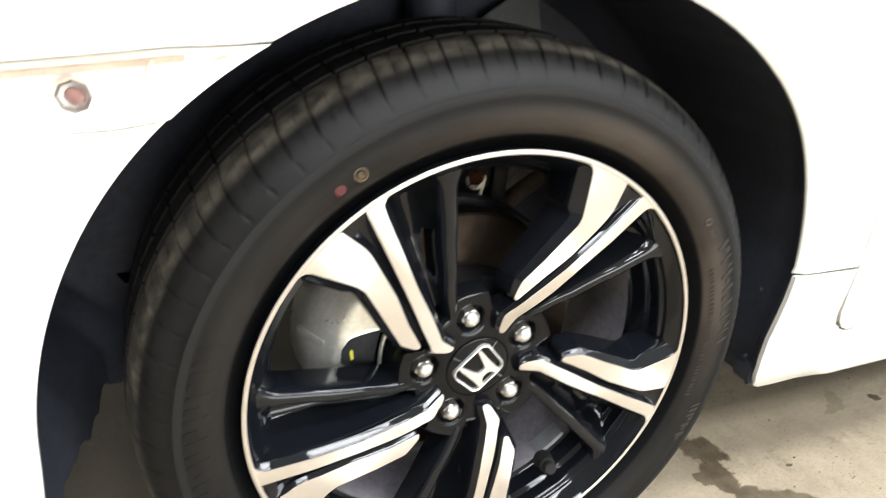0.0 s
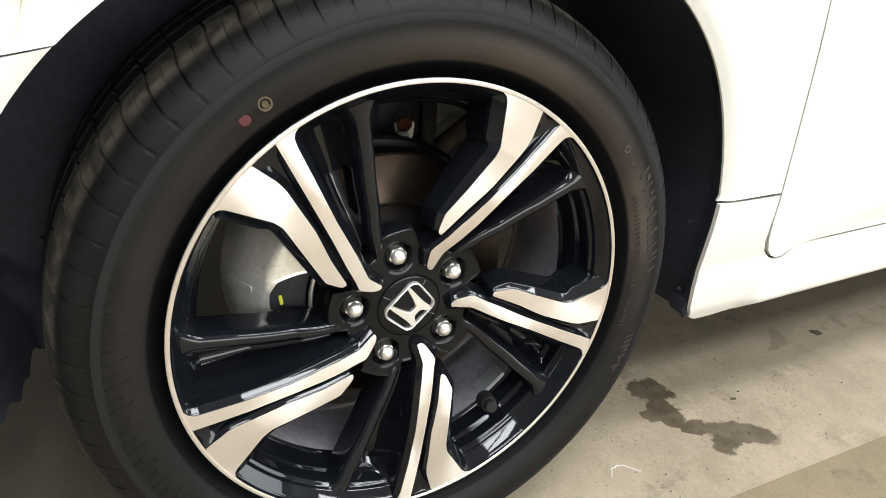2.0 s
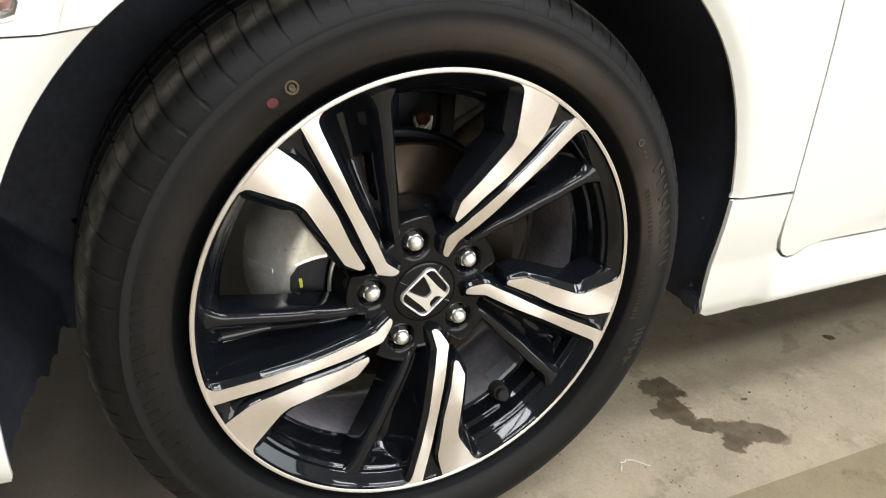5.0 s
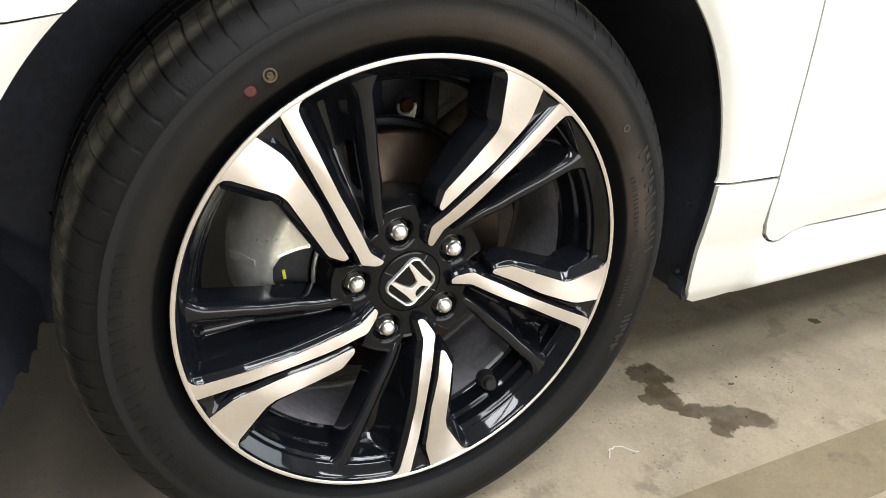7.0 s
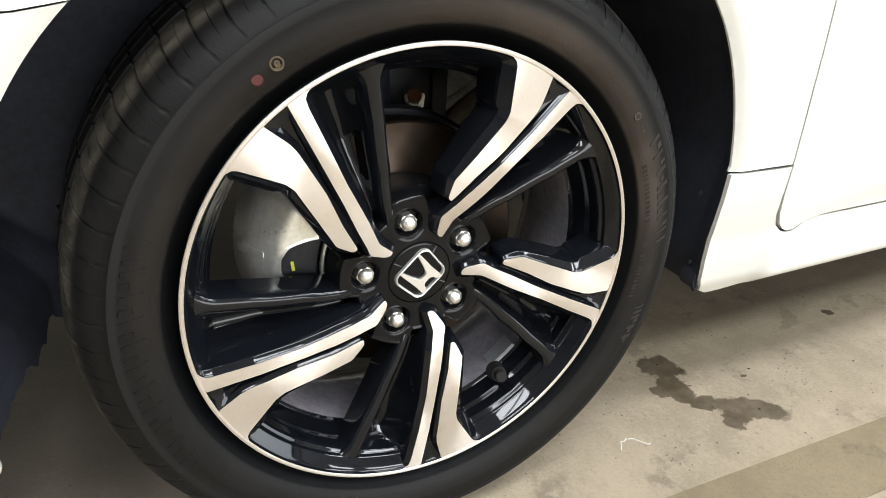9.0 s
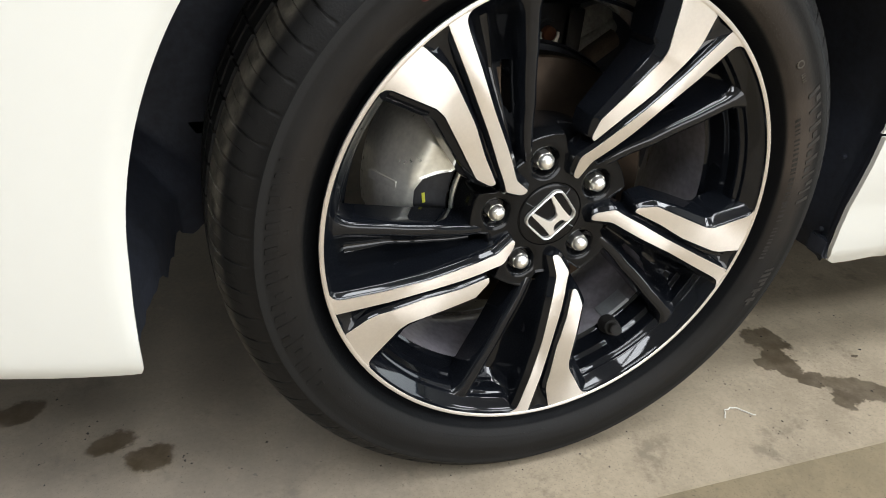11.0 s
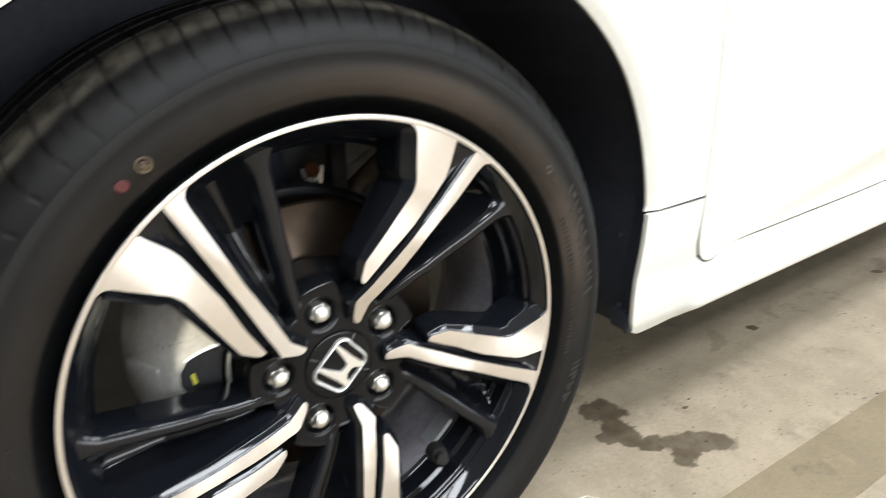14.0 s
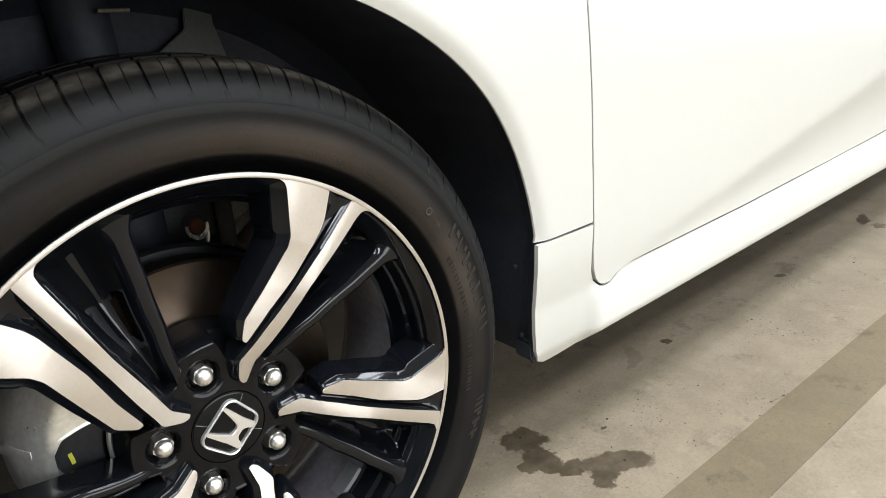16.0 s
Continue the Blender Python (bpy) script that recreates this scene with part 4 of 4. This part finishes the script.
bm = fix(revolve([(0.0, 0.0270), (0.020, 0.0272), (0.0310, 0.0278), (0.0326, 0.0284), (0.0331, 0.033)], 72))
part("centre_cap", bm, SATIN_BLACK, wheel, "satin black centre cap")


def emblem_outline(w0, w1, h, n=8, rc=0.006):
    """A rounded frame, wider at the top."""
    pts = []
    for cx, cy, a0 in ((w1 - rc, h - rc, 0), (-w1 + rc, h - rc, 90), (-w0 + rc, -h + rc, 180), (w0 - rc, -h + rc, 270)):
        for i in range(n + 1):
            a = radians(a0 + 90 * i / n)
            pts.append((cx + rc * math.cos(a), cy + rc * math.sin(a)))
    return pts


EMBLEM_TURN = radians(44)


def turned(pts):
    c, s = math.cos(EMBLEM_TURN), math.sin(EMBLEM_TURN)
    return [(x * c - z * s, x * s + z * c) for x, z in pts]


outer, inner = turned(emblem_outline(0.0224, 0.0242, 0.0203, rc=0.0092)), turned(emblem_outline(0.0202, 0.0219, 0.0180, rc=0.0074))
rows = []
for (ox, oz), (ix, iz) in zip(outer, inner):
    rows.append([(ox, 0.0285, oz), (ox * 0.992, 0.0238, oz * 0.992), ((ox + ix) / 2, 0.0228, (oz + iz) / 2), (ix * 1.008, 0.0238, iz * 1.008), (ix, 0.0285, iz)])
part("emblem_frame", fix(from_grid(rows, closed_u=True)), SATIN, wheel, "satin chrome rounded frame")
half = [(0.0028, -0.0042), (0.0050, -0.0028), (0.0080, 0.0055), (0.0114, 0.0182), (0.0144, 0.0182), (0.0138, 0.0060), (0.0131, -0.0050), (0.0137, -0.0182), (0.0082, -0.0182), (0.0062, -0.0128), (0.0034, -0.0104)]
shape = half + [(-x, z) for x, z in half[::-1]]
part("emblem_shape", prism(turned(shape), 0.0232, 0.0285, 0.0006), SATIN, wheel, "plain satin chrome shape")

# fine pale lines that run out over the cap
for a in (152, -28, 58):
    bm = from_grid([[polar(r, a + w, y) for w, y in ((-0.75, 0.0282), (0.0, 0.0266), (0.75, 0.0282))] for r in (0.0215, 0.025, 0.0285, 0.0322)])
    part("cap_line", fix(bm), WEIGHT, wheel, "fine pale line on the cap")

# lug nuts: hexagon with a flange and a domed end
hexa = bmesh.new()
bmesh.ops.create_cone(hexa, cap_ends=True, segments=6, radius1=0.0108, radius2=0.0108, depth=0.016)
bmesh.ops.bevel(hexa, geom=hexa.edges[:], offset=0.0007, segments=2, affect='EDGES')
bmesh.ops.rotate(hexa, cent=(0, 0, 0), matrix=Matrix.Rotation(radians(90), 3, 'X'), verts=hexa.verts)
dome = revolve([(0.0, -0.0155), (0.003, -0.0152), (0.006, -0.0138), (0.0082, -0.0115), (0.0092, -0.0085), (0.0094, -0.006)], 24)
flange = revolve([(0.0095, 0.004), (0.0125, 0.0055), (0.0128, 0.008), (0.009, 0.009)], 32)
nut_mesh = None
for k in range(5):
    if nut_mesh is None:
        ob = part("lug_nut", fix(joined(hexa, dome, flange)), CHROME, wheel, "chrome domed lug nut")
        nut_mesh = ob.data
    else:
        ob = tagged(new("lug_nut", nut_mesh), "chrome domed lug nut")
        ob.parent = wheel
    ob.location = polar(LUG_R, LUG0 - 72 * k, 0.0385)
    ob.scale = (0.88, 0.96, 0.88)
    ob.rotation_euler = (0, radians(17 + 31 * k), 0)

# valve stem at the rim
va = math.degrees(math.atan2(-0.1565, 0.1099))
v0, v1 = Vector(polar(0.200, va, 0.050)), Vector(polar(0.187, va, 0.027))
v2 = v1 + (v1 - v0).normalized() * 0.013
part("valve_stem", joined(rod(v0, v1, 0.0115, 0.0088, 24, 0.0015), rod(v1, v2, 0.0070, 0.0064, 20, 0.0012)), RUBBER, wheel, "black rubber valve stem with cap")

# ---- tyre ----
TYRE_R = 0.3228
PROFILE = [(0.2338, 0.0110), (0.2375, 0.0085), (0.2415, 0.0045), (0.2448, 0.0000), (0.2470, -0.0035), (0.2496, -0.0056), (0.2520, -0.0092), (0.2580, -0.0128), (0.2640, -0.0142),
           (0.2652, -0.0146), (0.2720, -0.0151), (0.2802, -0.0143), (0.2814, -0.0147), (0.2878, -0.0137), (0.2889, -0.0117), (0.2950, -0.0076), (0.2985, -0.0048), (0.3010, -0.0030), (0.3040, 0.0002), (0.3066, 0.0030), (0.3085, 0.0057), (0.3105, 0.0085), (0.3132, 0.0135), (0.3150, 0.0170)]
MIDY = 0.0975
PITCH = 70


STEPS = [0.0, 0.010, 0.084, 0.094] + [0.094 + (0.50 - 0.094) * k / 5 for k in range(1, 5)] + [0.500, 0.506, 0.526, 0.532] + [0.532 + (1 - 0.532) * k / 6 for k in range(1, 6)]


def tread_cut(f, y):
    """Depth of the grooves at a fraction of the pitch and across the tyre."""
    d = 0.0
    for g, w in ((0.047, 0.0045), (0.080, 0.0050), (0.115, 0.0050), (0.148, 0.0045)):
        if abs(y - g) < w:
            d = 0.0065
    if y < 0.043:
        k = min(1.0, max(0.0, (y + 0.009) / 0.020))
        if 0.005 < f < 0.090:
            d = max(d, 0.0040 * k)
        elif 0.503 < f < 0.529:
            d = max(d, 0.0024 * min(1.0, max(0.0, (y + 0.003) / 0.014)))
    elif y < 0.146 and 0.005 < f < 0.090:
        d = max(d, 0.0030)
    return d


ACROSS = [0.0205, 0.0250, 0.0300, 0.0350, 0.0395, 0.0422, 0.0428, 0.0470, 0.0512, 0.0518, 0.0580, 0.0640, 0.0700, 0.0748, 0.0754, 0.0800, 0.0846, 0.0852, 0.0920, 0.0990, 0.1050, 0.1098, 0.1104, 0.1150, 0.1196, 0.1202, 0.1300, 0.1400, 0.1432, 0.1438, 0.1480, 0.1522, 0.1528, 0.1620, 0.1720]
FULL = PROFILE + [(TYRE_R - 0.0068 * min(1, abs((y - MIDY) / 0.0785)) ** 3.2, y) for y in ACROSS] + [(0.312, 0.184), (0.300, 0.199), (0.280, 0.209), (0.255, 0.207), (0.236, 0.200)]
rows = []
for i in range(PITCH):
    for f in STEPS:
        row = []
        for r, y in FULL:
            slant = 7.0 * (min(0.043, max(-0.004, y)) - 0.02) + 90.0 * max(0.0, 0.012 - max(-0.004, y)) ** 2
            ang = 2 * math.pi * (i + f - slant) / PITCH
            d = tread_cut(f, y) if r > 0.292 and y < 0.18 else 0.0
            rr = r - d
            x, z, yy = rr * math.cos(ang), rr * math.sin(ang), y
            low = -CZ + 0.0005
            if z < low + 0.004:
                squash = max(0.0, low + 0.004 - z)
                z = max(z, low + d * 0.4)
                yy += (-0.25 if y < MIDY else 0.25) * squash * (1 - min(1, abs(r - 0.29) / 0.05))
            row.append((x, yy, z))
        rows.append(row)
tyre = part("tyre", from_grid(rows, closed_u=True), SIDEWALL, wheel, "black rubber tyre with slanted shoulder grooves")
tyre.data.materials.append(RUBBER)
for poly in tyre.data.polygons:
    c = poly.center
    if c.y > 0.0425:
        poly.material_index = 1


def sidewall_y(r):
    return float(np.interp(r, [p[0] for p in PROFILE], [p[1] for p in PROFILE]))


def arc_block(r0, r1, a0, a1, height=0.0005, n=3, skew=0.0):
    rows = []
    for i in range(n + 1):
        t = i / n
        row = []
        for r, h in ((r0, -0.0006), (r0 + 0.0005, height), ((r0 + r1) / 2, height * 0.55), (r1 - 0.0005, height), (r1, -0.0006)):
            a = a0 + (a1 - a0) * t + skew * (r - r0) / (r1 - r0)
            row.append(polar(r, a, sidewall_y(r) - h))
        rows.append(row)
    bm = from_grid(rows)
    bm.verts.ensure_lookup_table()
    bm.faces.new(bm.verts[:5]), bm.faces.new(bm.verts[-5:])
    return fix(bm)


def sign(r0, r1, a0, a1, skew=0.0, stroke=0.003, low=0.0, high=1.0):
    """A plain raised mark as tall and wide as a letter: a broad slanting bar and a second one between low and high."""
    da = math.degrees(stroke / ((r0 + r1) / 2)) * (1 if a1 > a0 else -1)
    return joined(arc_block(r0, r1, a0, a0 + da, 0.0007, 2, skew),
                  arc_block(r0 + (r1 - r0) * low, r0 + (r1 - r0) * high, a1 - 1.4 * da + skew * low, a1 + skew * low, 0.0007, 2, skew * (high - low)))


letters = random.Random(3)
# start and end angle, number, inner and outer radius, share of the pitch, outlined or solid
for start, end, count, r0, r1, fill, hollow_sign in ((160, 211, 11, 0.2610, 0.2800, 0.72, True), (29, 1.5, 7, 0.2655, 0.2795, 0.78, True), (-15, -26, 4, 0.2655, 0.2765, 0.74, True), (24, -3, 22, 0.2530, 0.2580, 0.45, False),
                                                     (-116, -85, 26, 0.2520, 0.2560, 0.45, False), (69, 45, 16, 0.2530, 0.2565, 0.4, False), (213, 222, 8, 0.2590, 0.2630, 0.4, False), (-4, -13, 9, 0.2530, 0.2575, 0.4, False)):
    step = (end - start) / count
    for i in range(count):
        if hollow_sign:
            a = start + step * i
            part("sidewall_sign", sign(r0, r1, a, a + step * fill, 1.2, letters.choice((0.0026, 0.0034, 0.0042)), *letters.choice(((0.0, 0.45), (0.55, 1.0), (0.0, 1.0), (0.3, 0.7), (0.4, 1.0)))), WORN_RUBBER if start < 100 else SIDEWALL, wheel)
        else:
            a = start + step * (i + letters.uniform(0.0, 0.3))
            part("sidewall_bar", arc_block(r0, r1, a, a + step * fill * letters.uniform(0.6, 1.5), 0.00025, skew=0.6), WORN_RUBBER if -20 < start < 30 else SIDEWALL, wheel)
bm = revolve([(0.0026, 0.0006), (0.0028, -0.0007), (0.0040, -0.0007), (0.0042, 0.0006)], 24)
bmesh.ops.translate(bm, vec=polar(0.2640, 37.0, sidewall_y(0.264)), verts=bm.verts)
part("chalk_ring", fix(bm), CHALKED, wheel, "pale chalky ring mark")
for a in (34.4, 33.2):
    part("chalk_bar", sign(0.2618, 0.2660, a, a - 0.75, 0.2, 0.0009), CHALKED, wheel)
bm = revolve([(0.0, -0.0003), (0.0012, -0.0003), (0.0014, -0.0009), (0.0024, -0.0009), (0.0026, 0.0004), (0.0040, 0.0004), (0.0043, -0.0010), (0.0056, -0.0010), (0.0060, 0.001)], 28)
dy = math.degrees(math.atan2(0.2225, -0.1435))
bmesh.ops.translate(bm, vec=polar(0.2640, dy, sidewall_y(0.264) + 0.0001), verts=bm.verts)
part("yellow_ring", fix(bm), BRASS_DOT, wheel, "faded yellow ring mark")
bm = revolve([(0.0, -0.0006), (0.0040, -0.0005), (0.0054, 0.001)], 24)
bmesh.ops.translate(bm, vec=polar(0.2635, dy + 4.2, sidewall_y(0.264)), verts=bm.verts)
part("red_dot", fix(bm), RED, wheel, "faded red paint dot")

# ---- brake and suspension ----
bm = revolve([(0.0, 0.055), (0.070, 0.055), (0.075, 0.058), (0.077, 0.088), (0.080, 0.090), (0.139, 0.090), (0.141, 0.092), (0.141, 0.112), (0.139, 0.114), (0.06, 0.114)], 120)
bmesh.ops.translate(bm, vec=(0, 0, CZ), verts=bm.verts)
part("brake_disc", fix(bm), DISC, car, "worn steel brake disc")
bm = revolve([(0.05, 0.128), (0.144, 0.128), (0.146, 0.124), (0.148, 0.130), (0.06, 0.132)], 80)
bmesh.ops.translate(bm, vec=(0, 0, CZ), verts=bm.verts)
part("dust_shield", fix(bm), DARK_STEEL, car, "dark steel dust shield")

R_IN = ([143, 156, 158.5, 161.8, 165.7, 171, 178, 181, 183.5, 185.5, 188, 196], [0.098, 0.098, 0.101, 0.114, 0.127, 0.132, 0.131, 0.127, 0.117, 0.104, 0.098, 0.098])
rows = []
for i in range(107):
    a = 143 + 53 * i / 106
    e = min(1.0, min(i, 106 - i) / 14) ** 0.5
    r0 = float(np.interp(a, *R_IN))
    r1 = 0.147 + 0.014 * e
    row = [polar(r0 + 0.002, a, 0.115), polar(r0, a, 0.072)]
    for k in range(15):
        r = r0 + 0.0015 + (r1 - r0 - 0.0015) * k / 14
        crown = 0.0610 + 0.010 * (1 - e) + min(0.08, 45.0 * max(0.0, r - 0.130) ** 2) + 6.0 * max(0.0, 0.112 - r) ** 2 + (-0.0010 if r < r0 + 0.003 else 0.0)
        row.append(polar(r, a, crown))
    row += [polar(r1 + 0.002, a, 0.128), polar(r1 + 0.002, a, 0.15), polar(r0, a, 0.15)]
    rows.append(row)
bm = from_grid(rows, closed_v=True)
bm.verts.ensure_lookup_table()
n = len(rows[0])
bm.faces.new(bm.verts[:n]), bm.faces.new(bm.verts[-n:])
bmesh.ops.translate(bm, vec=(0, 0, CZ), verts=bm.verts)
caliper = part("brake_caliper", fix(bm), CAST, car, "cast silver brake caliper")
# added dark plate that stands in for the caliper's shaded recess
rows = [[polar(r, a, y) for r, y in ((0.092, 0.090), (0.0935, 0.072), (0.096, 0.0680), (0.128, 0.0670), (0.134, 0.0700))] for a in np.linspace(147, 195, 25)]
bm = from_grid(rows)
bmesh.ops.translate(bm, vec=(0, 0, CZ), verts=bm.verts)
part("caliper_window", fix(bm), DARK_STEEL, caliper, "dark pad seen through the caliper's opening")
m = Matrix.Rotation(radians(-8), 4, 'Y')
part("yellow_mark", box(0.0034, 0.0014, 0.0105, (-0.1200, 0.0664, CZ + 0.0095), 0.00065, m), YELLOW, caliper, "yellow paint mark")
part("boss", box(0.0055, 0.040, 0.010, (-0.1535, 0.0930, CZ + 0.020), 0.0025, Matrix.Rotation(radians(28), 4, "Z")), CAST, caliper, "square cast boss")
rows = [[polar(0.0890 + (0.0030 + 0.0007 * (i % 2)) * math.cos(b), a, 0.0690 + 0.004 * math.sin(b)) for b in np.linspace(0, 2 * math.pi, 9)[:-1]] for i, a in enumerate(np.linspace(152, 197, 61))]
bm = from_grid(rows, closed_v=True)
bmesh.ops.translate(bm, vec=(0, 0, CZ), verts=bm.verts)
part("hat_edge", fix(bm), CAST, car, "bright worn edge of the disc hat")

# knuckle with a rusty bolt, bracket and arm above the disc
part("knuckle", joined(box(0.075, 0.03, 0.05, (0.070, 0.232, 0.447), 0.006), box(0.02, 0.03, 0.06, (0.10, 0.226, 0.437), 0.003), rod((0.067, 0.238, 0.4385), (0.067, 0.214, 0.4385), 0.019, 0.016, 24, 0.002)), DARK_STEEL, car, "dark steel steering knuckle")
part("bolt", rod((0.0667, 0.216, 0.4388), (0.0667, 0.2065, 0.4388), 0.0088, 0.0080, 20, 0.001), RUST, car, "rusty bolt head")
rows = [[polar(0.0098 + d * (1.2 - abs(a + 80) / 140), a, y) for d, y in ((0, 0.213), (0, 0.2085), (0.0045, 0.2085), (0.0045, 0.213))] for a in np.linspace(-190, 10, 24)]
bm = from_grid(rows, closed_v=True)
bmesh.ops.translate(bm, vec=(0.0667, 0, 0.4388), verts=bm.verts)
part("hose_bracket", joined(fix(bm), box(0.005, 0.004, 0.026, (0.0745, 0.2115, 0.418), 0.001, Matrix.Rotation(radians(12), 4, 'Y'))), CAST, car, "bright hooked bracket")
part("knuckle_arm", joined(box(0.075, 0.02, 0.062, (0.128, 0.240, 0.436), 0.008, Matrix.Rotation(radians(-18), 4, "Y")), rod((0.098, 0.232, 0.408), (0.165, 0.236, 0.446), 0.008, 0.010, 18, 0.002)), CAST_GREY, car, "weathered grey cast knuckle arm")
part("control_arm", rod((0.115, 0.222, 0.398), (0.165, 0.232, 0.432), 0.011, 0.014, 20, 0.002), WARM_TAN, car, "tan stained control arm")

# balance weight on the barrel
rows = [[polar(r, a, y) for r, y in ((0.1990, 0.0555), (0.1945, 0.0562), (0.1942, 0.0762), (0.1990, 0.0770))] for a in np.linspace(-54.6, -44.0, 9)]
bm = from_grid(rows, closed_v=True)
bm.verts.ensure_lookup_table()
bm.faces.new(bm.verts[:4]), bm.faces.new(bm.verts[-4:])
part("balance_weight", fix(bm), WEIGHT, wheel, "grey stick-on balance weight")

# ---- on the floor ----
def thread(points, r):
    rows = []
    for i, p in enumerate(points):
        q = Vector(points[min(i + 1, len(points) - 1)]) - Vector(points[max(i - 1, 0)])
        side_v = Vector((-q.y, q.x, 0)).normalized()
        rows.append([tuple(Vector(p) + side_v * r * math.cos(b) + Vector((0, 0, r * math.sin(b)))) for b in np.linspace(0, 2 * math.pi, 7)[:-1]])
    return fix(from_grid(rows, closed_v=True))


pts = []
for i in range(25):
    t = i / 24
    pts.append((0.292 + 0.044 * t + 0.0015 * math.sin(t * 21), -0.004 + 0.017 * math.sin(math.pi * min(1, t * 1.08)) ** 0.8 - 0.006 * t + 0.0010 * math.sin(t * 33), 0.0010 + 0.0012 * abs(math.sin(t * 9))))
tagged(link_mesh("thread", thread(pts, 0.0007), THREAD), "short curled white thread lying on the concrete", "thread")
rnd = random.Random(5)
verts, faces = [], []
centres = [(rnd.uniform(-0.7, 2.2), rnd.gauss(0.0, 0.2), rnd.uniform(0.008, 0.03)) for k in range(110)]
for i in range(1300):
    x, y = rnd.uniform(-0.9, 2.2), rnd.gauss(0.0, 0.22)
    if i % 5:  # most of it lies in loose clusters
        cx, cy, spread = rnd.choice(centres)
        x, y = rnd.gauss(cx, spread), rnd.gauss(cy, spread)
    if y < -0.5:
        continue
    r = rnd.uniform(0.0004, 0.0014) * (1.6 if rnd.random() < 0.08 else 1.0)
    b = len(verts)
    for dx, dyy, dz in ((1, 0, 0), (0, 1, 0), (-1, 0, 0), (0, -1, 0), (0, 0, 0.8)):
        verts.append((x + dx * r * rnd.uniform(0.7, 1.5), y + dyy * r * rnd.uniform(0.7, 1.5), max(0.0003, dz * r)))
    faces += [(b, b + 1, b + 4), (b + 1, b + 2, b + 4), (b + 2, b + 3, b + 4), (b + 3, b, b + 4), (b + 3, b + 2, b + 1, b)]
me = bpy.data.meshes.new("floor_grit")
me.from_pydata(verts, [], faces)
me.materials.append(GRIT)
tagged(new("floor_grit", me), "scattered dark grit on the concrete floor", "grit", kind="stuff")
